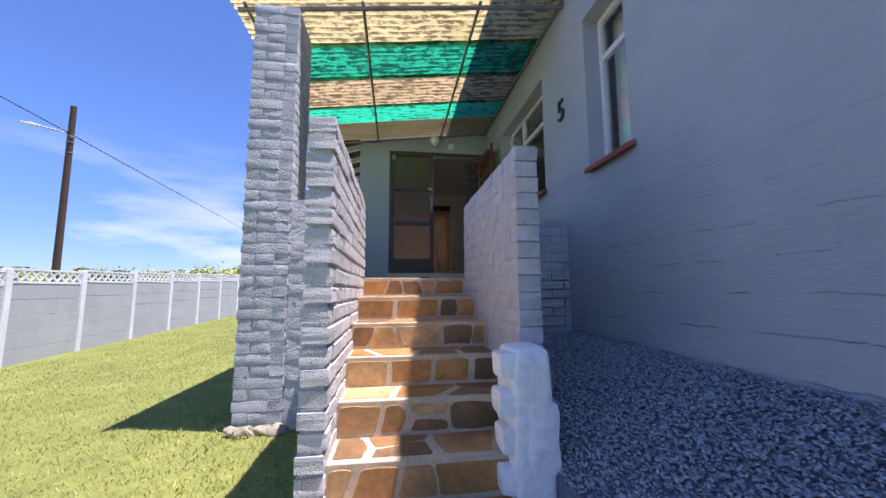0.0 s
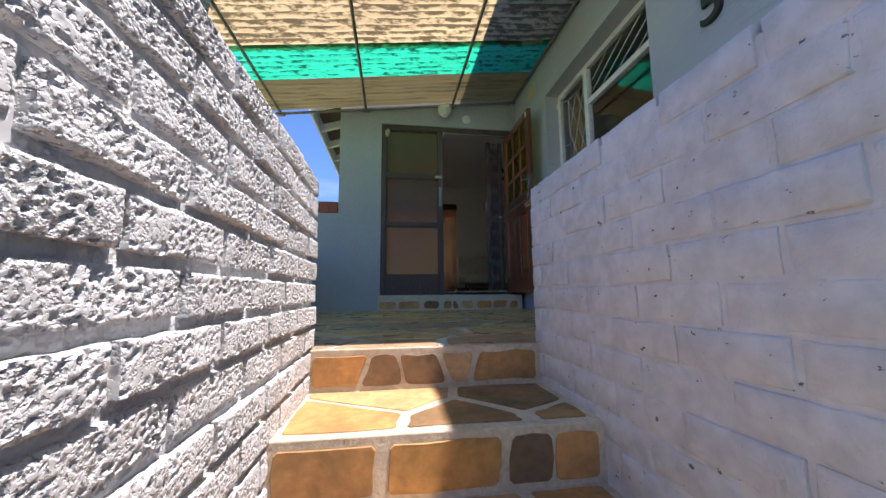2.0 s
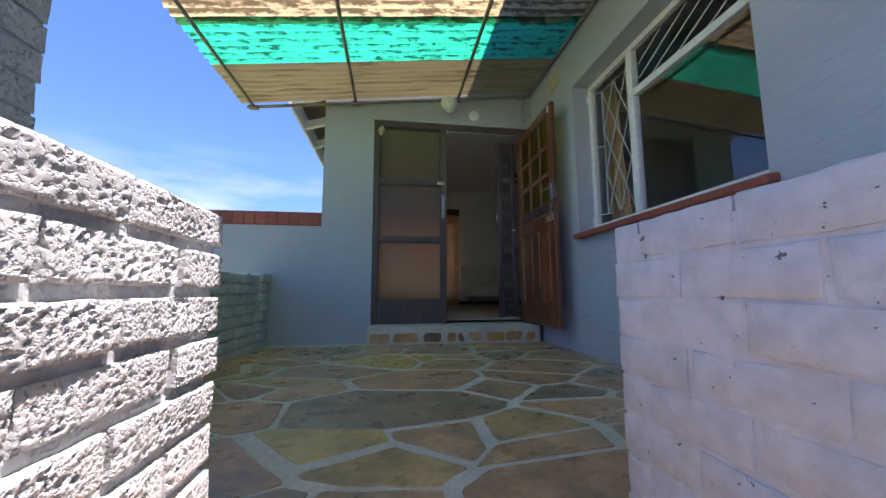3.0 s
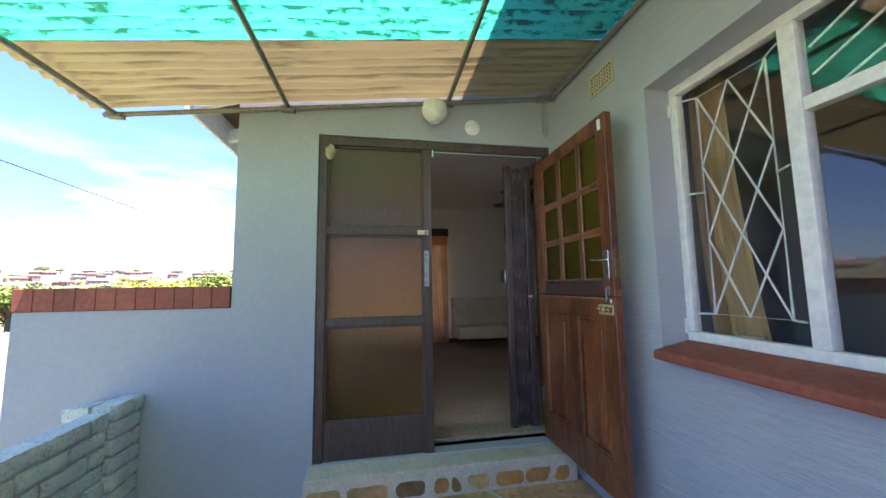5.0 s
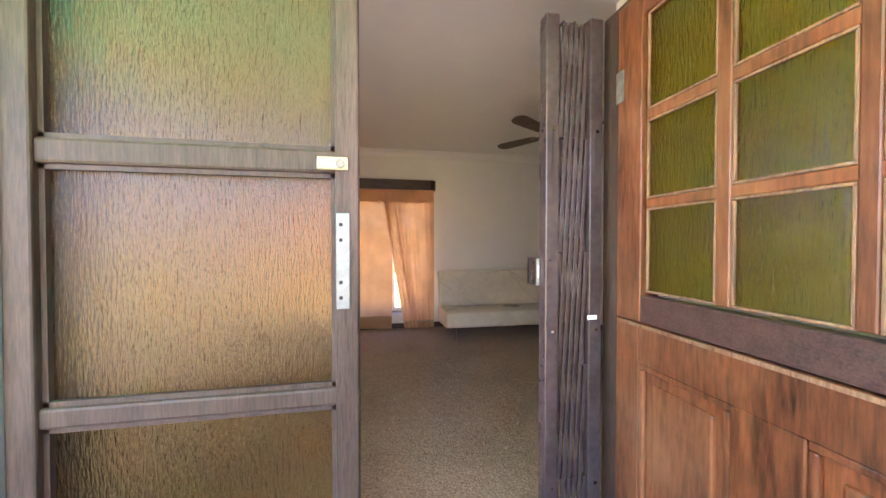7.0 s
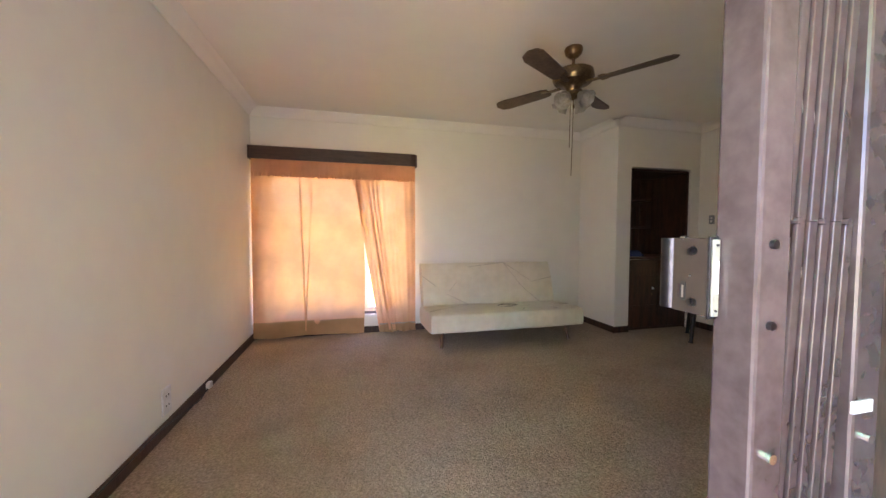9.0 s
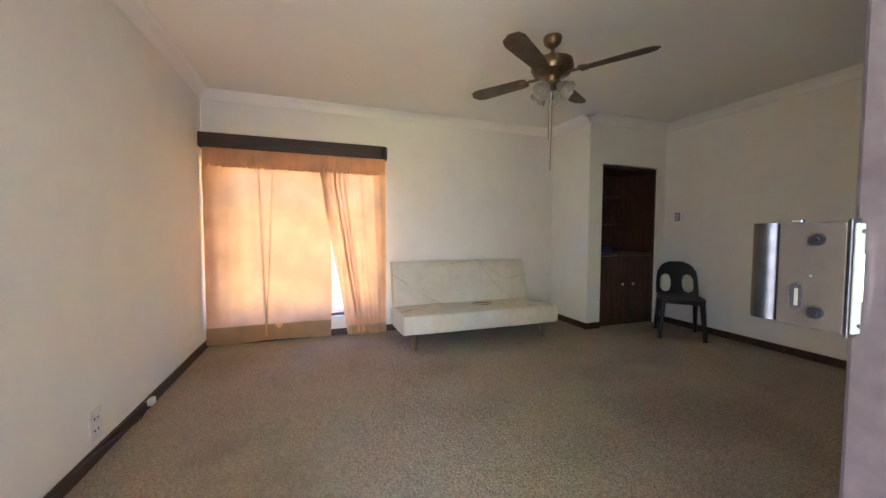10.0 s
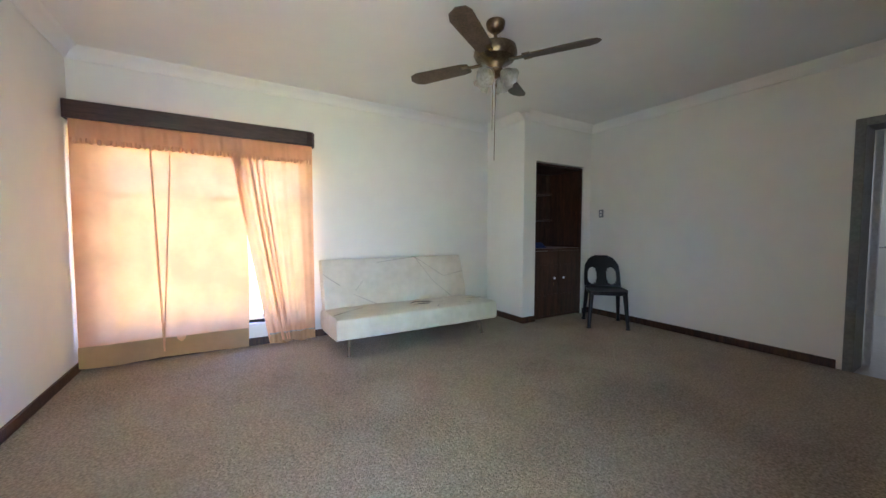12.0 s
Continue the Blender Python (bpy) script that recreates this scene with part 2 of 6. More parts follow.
def bagged_brick(name, a, b):
    """Painted brickwork under a bagged coat: the courses show as faint uneven lines."""
    m, n, l, p = nodes_of(name)
    pos = n.new("ShaderNodeNewGeometry").outputs["Position"]
    sep = n.new("ShaderNodeSeparateXYZ")
    l.new(pos, sep.inputs["Vector"])

    def math_node(op, a, b):
        x = n.new("ShaderNodeMath")
        x.operation = op
        for k, v in enumerate((a, b)):
            if isinstance(v, (int, float)):
                x.inputs[k].default_value = v
            else:
                l.new(v, x.inputs[k])
        return x.outputs["Value"]

    drift = math_node("MULTIPLY", noise_node(n, l, pos, 2.6, 5), 0.55)
    course = math_node("FRACT", math_node("ADD", math_node("DIVIDE", sep.outputs["Z"], 0.1704), drift), 0.0)
    line = math_node("LESS_THAN", course, 0.05)
    mp = n.new("ShaderNodeMapping")
    mp.inputs["Scale"].default_value = (1.0, 1.5, 7.0)
    l.new(pos, mp.inputs["Vector"])
    keep = ramp_node(n, l, noise_node(n, l, mp.outputs["Vector"], 2.6, 4), (0, 0, 0), (1, 1, 1), 0.47, 0.53)
    low = n.new("ShaderNodeMapRange")
    low.inputs["From Min"].default_value, low.inputs["From Max"].default_value = 2.1, 1.3
    l.new(sep.outputs["Z"], low.inputs["Value"])
    outside = math_node("LESS_THAN", sep.outputs["Y"], 3.45)
    crack = math_node("MULTIPLY", math_node("MULTIPLY", math_node("MULTIPLY", line, keep), low.outputs["Result"]), outside)
    col = ramp_node(n, l, noise_node(n, l, pos, 1.3, 5), a, b)
    l.new(mix_node(n, l, col, tuple(c * 0.45 for c in a), math_node("MULTIPLY", crack, 0.65)), p.inputs["Base Color"])
    p.inputs["Roughness"].default_value = 0.72
    under = bump_node(n, l, noise_node(n, l, mp.outputs["Vector"], 5, 6, 0.6), 0.8, 0.012)
    l.new(bump_node(n, l, math_node("SUBTRACT", 1.0, crack), 0.8, 0.008, under), p.inputs["Normal"])
    return m


MAT = {
    "facade": bagged_brick("bagged_blue_grey_brick", (0.37, 0.40, 0.45), (0.43, 0.46, 0.51)),
    "plaster": surf("blue_grey_plaster", (0.34, 0.37, 0.41), (0.40, 0.43, 0.47), 1.3, 30, 0.75, 0, 0.35, 0.004, 34, vary=0, stain=((0.33, 0.36, 0.40), 0.5), contrast=0.03),
    "greybrick": rough_brick("grey_painted_brick", (0.46, 0.475, 0.495), (0.56, 0.575, 0.595), 0.35, 0.005, 85),
    "roughbrick": rough_brick("rough_pale_grey_brick", (0.60, 0.59, 0.58), (0.70, 0.69, 0.68), 0.7, 0.0018, 160),
    # grey brick made lighter and greener: the roof's green light is in the colour
    "terracebrick": rough_brick("green_lit_grey_brick", (0.58, 0.64, 0.62), (0.70, 0.76, 0.73), 0.35, 0.005, 80),
    "pillar_mortar": rough_brick("pale_pillar_mortar", (0.40, 0.41, 0.43), (0.50, 0.51, 0.53), 0.2, 0.004, 50),
    "mortar": rough_brick("grey_painted_mortar", (0.50, 0.50, 0.50), (0.60, 0.60, 0.60), 0.2, 0.004, 50),
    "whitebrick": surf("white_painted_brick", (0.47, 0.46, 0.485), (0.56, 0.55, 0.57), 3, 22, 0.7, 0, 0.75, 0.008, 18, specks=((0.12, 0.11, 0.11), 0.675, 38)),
    "white_block": surf("white_thick_paint", (0.87, 0.88, 0.90), (0.94, 0.94, 0.95), 4, 26, 0.6, 0, 0.4, 0.006, 22, specks=((0.12, 0.12, 0.11), 0.76, 22)),
    "stone": slate_mix("rust_slate_mix", ((0.15, 0.095, 0.055), (0.28, 0.15, 0.065), (0.46, 0.235, 0.07), (0.40, 0.20, 0.08), (0.54, 0.36, 0.19)), 0.45),
    "stone_floor": slate_mix("olive_slate_mix", ((0.24, 0.195, 0.15), (0.54, 0.30, 0.17), (0.30, 0.23, 0.16), (0.58, 0.335, 0.19), (0.42, 0.28, 0.165), (0.62, 0.43, 0.15), (0.36, 0.26, 0.17)), 0.24),
    "grout": surf("sandy_grout", (0.46, 0.37, 0.25), (0.62, 0.51, 0.37), 8, 60, 0.88, 0, 0.7, 0.006, 34, stain=((0.36, 0.30, 0.23), 0.6)),
    "grout_grey": surf("grey_green_grout", (0.50, 0.45, 0.37), (0.64, 0.585, 0.485), 8, 60, 0.85, 0, 0.5, 0.004, 40, stain=((0.30, 0.28, 0.23), 0.6)),
    "rock": surf("pale_rock", (0.26, 0.23, 0.15), (0.40, 0.36, 0.25), 9, 40, 0.85, 0, 0.5, 0.006, 40),
    "zinc": surf("zinc_plate", (0.24, 0.26, 0.28), (0.31, 0.33, 0.35), 10, 60, 0.4, 0.3, 0.08, 0.001, 60),
    "soil": surf("lawn_soil", (0.13, 0.16, 0.03), (0.25, 0.26, 0.06), 1.2, 18, 0.95, 0, 0.6, 0.02, 30),
    "grass": surf("grass_blades", (0.09, 0.15, 0.018), (0.48, 0.465, 0.11), 3.6, 60, 0.65, 0, 0),
    "gravel": chips("blue_grey_gravel", (0.12, 0.13, 0.165), (0.46, 0.485, 0.53)),
    "gravel_bed": surf("gravel_bed", (0.11, 0.12, 0.15), (0.20, 0.22, 0.25), 50, 90, 0.9, 0, 0.6, 0.01, 60),
    "concrete": surf("precast_concrete", (0.36, 0.37, 0.38), (0.45, 0.46, 0.47), 1.5, 40, 0.85, 0, 0.3, 0.003, 60, stain=((0.30, 0.31, 0.31), 0.5)),
    "white": surf("white_gloss_paint", (0.72, 0.73, 0.74), (0.80, 0.80, 0.80), 3, 30, 0.45, 0, 0.12, 0.002, 50),
    "white_fence": surf("white_painted_concrete", (0.66, 0.68, 0.69), (0.78, 0.79, 0.79), 2, 30, 0.75, 0, 0.2, 0.003, 50, stain=((0.5, 0.5, 0.48), 0.4)),
    "pole": wood("weathered_pole_wood", (0.055, 0.035, 0.025), (0.13, 0.08, 0.055), 0.85, (14, 14, 0.7), 0.6),
    "steel": surf("dull_galvanised_steel", (0.20, 0.20, 0.19), (0.33, 0.32, 0.30), 6, 50, 0.5, 0.6, 0.15, 0.001, 80, stain=((0.20, 0.13, 0.08), 0.6)),
    "frame_grey": surf("grey_frame_paint", (0.13, 0.13, 0.125), (0.19, 0.19, 0.18), 4, 40, 0.5, 0, 0.1, 0.001, 60),
    "chrome": surf("chrome", (0.75, 0.76, 0.78), (0.82, 0.83, 0.84), 10, 80, 0.18, 1.0, 0.03, 0.0005, 60),
    "dark_chrome": surf("worn_chrome", (0.055, 0.055, 0.062), (0.085, 0.085, 0.095), 10, 80, 0.36, 1.0, 0.05, 0.0008, 60),
    "brass": surf("aged_brass", (0.14, 0.098, 0.055), (0.27, 0.195, 0.11), 12, 60, 0.28, 0.9, 0.05, 0.0005, 60),
    "bright_brass": surf("polished_brass", (0.52, 0.40, 0.20), (0.64, 0.52, 0.30), 10, 60, 0.4, 0.25, 0.05, 0.0005, 60),
    "forend": surf("pale_forend_steel", (0.24, 0.25, 0.22), (0.32, 0.33, 0.29), 10, 60, 0.45, 0.3, 0.05, 0.001, 60),
    "ivory": surf("ivory_plate", (0.54, 0.49, 0.32), (0.64, 0.58, 0.40), 10, 60, 0.5, 0, 0.05, 0.001, 60),
    "dark_wood": wood("dark_brown_frame_wood", (0.046, 0.027, 0.023), (0.098, 0.062, 0.052), 0.5, (16, 16, 1.4), 0.3, ((0.13, 0.10, 0.085), 0.55)),
    "door_wood": wood("red_brown_varnished_wood", (0.060, 0.018, 0.009), (0.30, 0.092, 0.036), 0.36, (6, 6, 0.8), 0.3, ((0.44, 0.215, 0.12), 0.6), 0.15, 0.2),
    "worn_wood": wood("worn_bare_wood", (0.16, 0.07, 0.038), (0.37, 0.205, 0.12), 0.6, (14, 14, 1.5), 0.4, ((0.10, 0.05, 0.035), 0.5)),
    "rail_wood": wood("dark_weathered_rail", (0.045, 0.022, 0.020), (0.105, 0.05, 0.042), 0.42, (1.0, 14, 14), 0.3, ((0.20, 0.10, 0.07), 0.4), 0.1),
    "cabinet_wood": wood("dark_walnut_boards", (0.020, 0.009, 0.005), (0.085, 0.036, 0.017), 0.42, (10, 10, 0.9), 0.2, ((0.12, 0.07, 0.04), 0.35)),
    "pelmet": wood("dark_pelmet_wood", (0.035, 0.019, 0.013), (0.075, 0.04, 0.027), 0.42, (1.2, 14, 14), 0.15),
    "leg_wood": wood("brown_leg_wood", (0.09, 0.05, 0.03), (0.20, 0.12, 0.075), 0.45, (14, 14, 1.2), 0.15),
    "fan_blade": wood("brown_fan_blade", (0.075, 0.05, 0.03), (0.14, 0.095, 0.06), 0.5, (6, 6, 6), 0.1),
    "red_brick": surf("red_painted_brick", (0.24, 0.060, 0.038), (0.33, 0.095, 0.06), 5, 40, 0.7, 0, 0.4, 0.004, 40, vary=0.12),
    "wall": surf("cream_wall_paint", (0.82, 0.80, 0.74), (0.85, 0.83, 0.77), 0.6, 5, 0.7, 0, 0.06, 0.002, 30, contrast=0.02),
    "ceiling": surf("ceiling_paint", (0.84, 0.82, 0.78), (0.86, 0.84, 0.80), 0.6, 5, 0.8, 0, 0.03, 0.002, 30, contrast=0.02),
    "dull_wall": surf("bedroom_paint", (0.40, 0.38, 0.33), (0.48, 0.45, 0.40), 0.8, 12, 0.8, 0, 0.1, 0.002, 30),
    "carpet": surf("beige_carpet", (0.32, 0.24, 0.175), (0.54, 0.425, 0.32), 1.1, 80, 0.95, 0, 1.0, 0.021, 66, stain=((0.23, 0.17, 0.13), 0.6), contrast=0.7),
    "tile": surf("pale_floor_tile", (0.55, 0.56, 0.56), (0.63, 0.64, 0.64), 3, 40, 0.3, 0, 0.05, 0.001, 40),
    "sofa": surf("cream_leatherette", (0.62, 0.57, 0.45), (0.71, 0.66, 0.54), 3, 12, 0.5, 0, 0.06, 0.002, 30, local=True, contrast=0.015),
    "seam": surf("beige_seam", (0.38, 0.33, 0.25), (0.46, 0.41, 0.32), 8, 60, 0.7, 0, 0.1, 0.001, 60),
    "black_plastic": surf("black_plastic", (0.004, 0.004, 0.005), (0.008, 0.008, 0.009), 8, 60, 0.36, 0, 0.06, 0.001, 60),
    "black_paint": surf("black_paint", (0.012, 0.012, 0.013), (0.02, 0.02, 0.021), 8, 60, 0.5, 0, 0.1, 0.001, 60),
    "lock_steel": surf("brown_lock_paint", (0.026, 0.0165, 0.0115), (0.040, 0.026, 0.019), 5, 40, 0.65, 0.0, 0.06, 0.001, 60, contrast=0.04),
    "gate": surf("brown_gate_steel", (0.044, 0.031, 0.032), (0.080, 0.060, 0.063), 5, 40, 0.2, 0.0, 0.08, 0.001, 40, contrast=0.06),
    "globe": surf("opal_glass", (0.74, 0.74, 0.68), (0.80, 0.80, 0.74), 8, 60, 0.3, 0, 0.03, 0.001, 40),
    "shade_glass": surf("frosted_glass_shade", (0.30, 0.28, 0.23), (0.46, 0.43, 0.37), 10, 60, 0.3, 0, 0.1, 0.001, 40),
    "nest": surf("dried_mud", (0.30, 0.25, 0.16), (0.50, 0.43, 0.29), 30, 90, 0.95, 0, 0.8, 0.006, 90),
    "blue_cloth": surf("blue_cloth", (0.02, 0.04, 0.13), (0.04, 0.07, 0.2), 10, 60, 0.9, 0, 0.3, 0.003, 80),
    "tan_curtain": sheer("tan_curtain_cloth", (0.75, 0.55, 0.33), (0.66, 0.47, 0.27), 0.3, weave=0.3),
    "curtain": sheer("peach_sheer_cloth", (0.95, 0.50, 0.26), (0.80, 0.44, 0.26), 0.148, weave=0.35, clear=0.02),
    # browner than the curtain: the missing backlight below the sill is put into the colour
    "hem_cloth": sheer("doubled_unlit_hem_cloth", (0.50, 0.30, 0.15), (0.50, 0.31, 0.17), 0.05, weave=0.35),
    "lace": sheer("white_lace_cloth", (0.8, 0.82, 0.85), (0.84, 0.86, 0.9), 0.15, weave=0.3),
    "glass": clear_glass("window_glass"),
    "ripple": rippled_glass("rippled_bronze_glass", (0.92, 0.72, 0.38), 0.10, 1.0),
    "amber": rippled_glass("amber_ripple_glass", (0.66, 0.53, 0.045), 0.18, 0.6),
    "roof_cream_dirty": sheer("dirty_cream_sheet", (0.62, 0.51, 0.24), (0.50, 0.42, 0.24), 0.80, 0.85, 20, (0.4, 1, 1), 0.47, gloss=0.05, ridges=0.076),
    "roof_green_dirty": sheer("dirty_green_sheet", (0.013, 0.42, 0.23), (0.02, 0.30, 0.17), 0.80, 0.94, 22, (0.4, 1, 1), 0.44, gloss=0.05, ridges=0.076),
    "roof_tan": sheer("dirty_tan_sheet", (0.56, 0.42, 0.22), (0.44, 0.34, 0.19), 0.80, 0.88, 22, (0.35, 1, 1), 0.45, gloss=0.05, ridges=0.076),
    "roof_green": sheer("green_sheet", (0.018, 0.55, 0.31), (0.02, 0.32, 0.18), 0.80, 0.92, 20, (0.42, 1, 1), 0.50, gloss=0.05, ridges=0.076),
    "roof_cream": sheer("cream_sheet", (0.19, 0.155, 0.075), (0.43, 0.375, 0.235), 0.36, 0.6, 7, (0.3, 3.0, 1), 0.53, gloss=0.12, ridges=0.076),
    "roof_tile": surf("brown_roof_tile", (0.12, 0.07, 0.05), (0.2, 0.12, 0.085), 3, 30, 0.8, 0, 0.3, 0.004, 30),
    "soffit": surf("dark_soffit", (0.10, 0.075, 0.055), (0.16, 0.12, 0.09), 4, 30, 0.8, 0, 0.2, 0.003, 40),
    "far_white": surf("far_house_wall", (0.16, 0.15, 0.135), (0.30, 0.28, 0.245), 0.4, 3, 0.8, 0, 0, vary=0.25),
    "far_roof": surf("far_house_roof", (0.24, 0.10, 0.07), (0.36, 0.18, 0.13), 0.4, 3, 0.8, 0, 0, vary=0.35),
    "far_glass": surf("far_window", (0.05, 0.06, 0.07), (0.09, 0.1, 0.11), 1, 6, 0.3, 0, 0),
    "bark": surf("tree_bark", (0.09, 0.065, 0.045), (0.16, 0.12, 0.085), 6, 30, 0.9, 0, 0.5, 0.01, 20),
    "leaf_yellow": surf("yellow_green_leaves", (0.26, 0.29, 0.035), (0.46, 0.46, 0.07), 0.8, 4, 0.6, 0, 0),
    "leaf_green": surf("green_leaves", (0.10, 0.16, 0.025), (0.24, 0.31, 0.055), 0.8, 4, 0.6, 0, 0),
    "far_land": surf("far_hillside", (0.10, 0.12, 0.06), (0.22, 0.20, 0.13), 0.06, 0.5, 0.9, 0, 0),
}


# ---- helpers of this scene ----
def box(bm, x0, x1, y0, y1, z0, z1, bevel=0.0):
    r = bmesh.ops.create_cube(bm, size=1)
    vs = r["verts"]
    for v in vs:
        v.co = Vector(((x0 + x1) / 2 + v.co.x * (x1 - x0), (y0 + y1) / 2 + v.co.y * (y1 - y0), (z0 + z1) / 2 + v.co.z * (z1 - z0)))
    if bevel:
        es = list({e for v in vs for e in v.link_edges})
        bmesh.ops.bevel(bm, geom=es, offset=bevel, segments=2, affect="EDGES", profile=0.5)
    return bm


def boxes(*dims, bevel=0.0):
    bm = bmesh.new()
    for d in dims:
        box(bm, *d, bevel=bevel)
    return bm


def tube(bm, a, b, r0, r1=None, seg=12, caps=True):
    a, b = Vector(a), Vector(b)
    d = b - a
    m = Matrix.Translation((a + b) / 2) @ d.to_track_quat("Z", "Y").to_matrix().to_4x4()
    bmesh.ops.create_cone(bm, cap_ends=caps, segments=seg, radius1=r0, radius2=r0 if r1 is None else r1, depth=d.length, matrix=m)
    return bm


def tubes(*rows, seg=10):
    bm = bmesh.new()
    for a, b, r in rows:
        tube(bm, a, b, r, seg=seg)
    return bm


def lathe(profile, at=(0, 0, 0), seg=24, squash=1.0):
    """A turned shape from (radius, height) pairs."""
    bm = bmesh.new()
    rings = []
    for r, z in profile:
        rings.append([bm.verts.new((at[0] + r * math.cos(2 * math.pi * k / seg), at[1] + r * squash * math.sin(2 * math.pi * k / seg), at[2] + z)) for k in range(seg)])
    for p, q in zip(rings, rings[1:]):
        for k in range(seg):
            bm.faces.new((p[k], p[(k + 1) % seg], q[(k + 1) % seg], q[k]))
    for ring in (rings[0], rings[-1]):
        try:
            bm.faces.new(ring)
        except ValueError:
            pass
    bmesh.ops.recalc_face_normals(bm, faces=bm.faces)
    return bm


def sweep(points, r, seg=8, closed=False):
    """A round bar bent along points."""
    bm = bmesh.new()
    pts = [Vector(p) for p in points]
    rings = []
    for i, p in enumerate(pts):
        q = (pts[(i + 1) % len(pts)] if closed or i + 1 < len(pts) else p) - (pts[i - 1] if closed or i else p)
        rot = q.to_track_quat("Z", "Y")
        rings.append([bm.verts.new(p + rot @ Vector((r * math.cos(2 * math.pi * k / seg), r * math.sin(2 * math.pi * k / seg), 0))) for k in range(seg)])
    pairs = list(zip(rings, rings[1:])) + ([(rings[-1], rings[0])] if closed else [])
    for a, b in pairs:
        for k in range(seg):
            bm.faces.new((a[k], a[(k + 1) % seg], b[(k + 1) % seg], b[k]))
    if not closed:
        bm.faces.new(rings[0][::-1])
        bm.faces.new(rings[-1])
    return bm


def mesh_of(name, bm, material, smooth=False, angle=None):
    me = bpy.data.meshes.new(name)
    bm.to_mesh(me)
    bm.free()
    me.materials.append(material)
    if smooth:
        me.polygons.foreach_set("use_smooth", [True] * len(me.polygons))
        me.set_sharp_from_angle(angle=radians(angle or 40))
    return me


def part(name, bm, material, parent=None, label="", smooth=False):
    ob = new(name, mesh_of(name, bm, MAT[material] if isinstance(material, str) else material, smooth))
    if parent is not None:
        ob.parent = parent
    if label:
        ob["label"] = label
    return ob


def thing(name, label, category, group="", kind=""):
    return tagged(new(name), label, category, group, kind)


def structure(name, bm, material, label, category, smooth=False):
    return tagged(part(name, bm, material, None, label, smooth), label, category, "", "structure")


def brick_mesh(name, ln, dp, ht, material, nx, nz, rough, seed, recess=0.007):
    """One brick, centred, length along x, depth along y; both long faces uneven."""
    rnd = random.Random(seed)
    verts, faces = [], []

    def along(i, n, rim):
        if n < 4:
            return i / n
        return 0.0 if i == 0 else 1.0 if i == n else rim + (1 - 2 * rim) * (i - 1) / (n - 2)

    for side in (-1, 1):
        for j in range(nz + 1):
            for i in range(nx + 1):
                edge = i in (0, nx) or j in (0, nz)
                fi, fj = along(i, nx, 0.006 / ln), along(j, nz, 0.006 / ht)
                x = (fi - 0.5) * ln * (1.0 if not edge else 0.985) + rnd.uniform(-1, 1) * rough * (0.8 if edge else 0.5)
                z = (fj - 0.5) * ht * (1.0 if not edge else 0.96) + rnd.uniform(-1, 1) * rough * (0.5 if edge else 0.4)
                y = side * (dp / 2 - (recess if edge else 0.0)) + rnd.uniform(-1, 1) * rough * (0.5 if edge else 0.9)
                if nx > 12 and edge:
                    x = (fi - 0.5) * ln * 0.985 + 0.004 * noise.noise(Vector((z * 22 + seed, fi * 7, side)))
                    z = (fj - 0.5) * ht * 0.96 + 0.003 * noise.noise(Vector((x * 22 + seed, fj * 7, side)))
                if nx > 12 and not edge:
                    # cratered face: sharp little holes in patches on a wavy surface
                    patch = noise.noise(Vector((x * 14 + seed * 3.7, z * 18, side * 5)))
                    hole = noise.noise(Vector((x * 120 + seed * 1.9, z * 140, side * 9))) + 0.55 * patch
                    wave = noise.noise(Vector((x * 9 + seed * 5.3, z * 12, side * 3)))
                    y = side * (dp / 2 + 0.003 * wave - rnd.uniform(0, 0.0005) - 0.0045 * min(1.0, max(0.0, (hole - 0.25) / 0.12)))
                verts.append((x, y, z))
    k = (nx + 1) * (nz + 1)
    for s in (0, 1):
        for j in range(nz):
            for i in range(nx):
                a = s * k + j * (nx + 1) + i
                q = (a, a + 1, a + nx + 2, a + nx + 1)
                faces.append(q if s == 0 else q[::-1])
    rim = [(0, i) for i in range(nx)] + [(j, nx) for j in range(nz)] + [(nz, i) for i in range(nx, 0, -1)] + [(j, 0) for j in range(nz, 0, -1)]
    ids = [j * (nx + 1) + i for j, i in rim]
    for a, b in zip(ids, ids[1:] + ids[:1]):
        faces.append((a, a + k, b + k, b))
    me = bpy.data.meshes.new(name)
    me.from_pydata(verts, [], faces)
    me.materials.append(MAT[material])
    me.polygons.foreach_set("use_smooth", [True] * len(me.polygons))
    me.set_sharp_from_angle(angle=radians(55))
    return me


BRICK_SETS = {}


def brick_set(material, ln, dp, ht, nx, nz, rough):
    key = (material, round(ln, 3), round(dp, 3), round(ht, 3), nx, nz)
    if key not in BRICK_SETS:
        BRICK_SETS[key] = [brick_mesh("brick", ln, dp, ht, material, nx, nz, rough, 100 * len(BRICK_SETS) + s, {"whitebrick": 0.0020, "roughbrick": 0.003, "greybrick": 0.0045}.get(material, 0.007)) for s in range(6)]
    return BRICK_SETS[key]


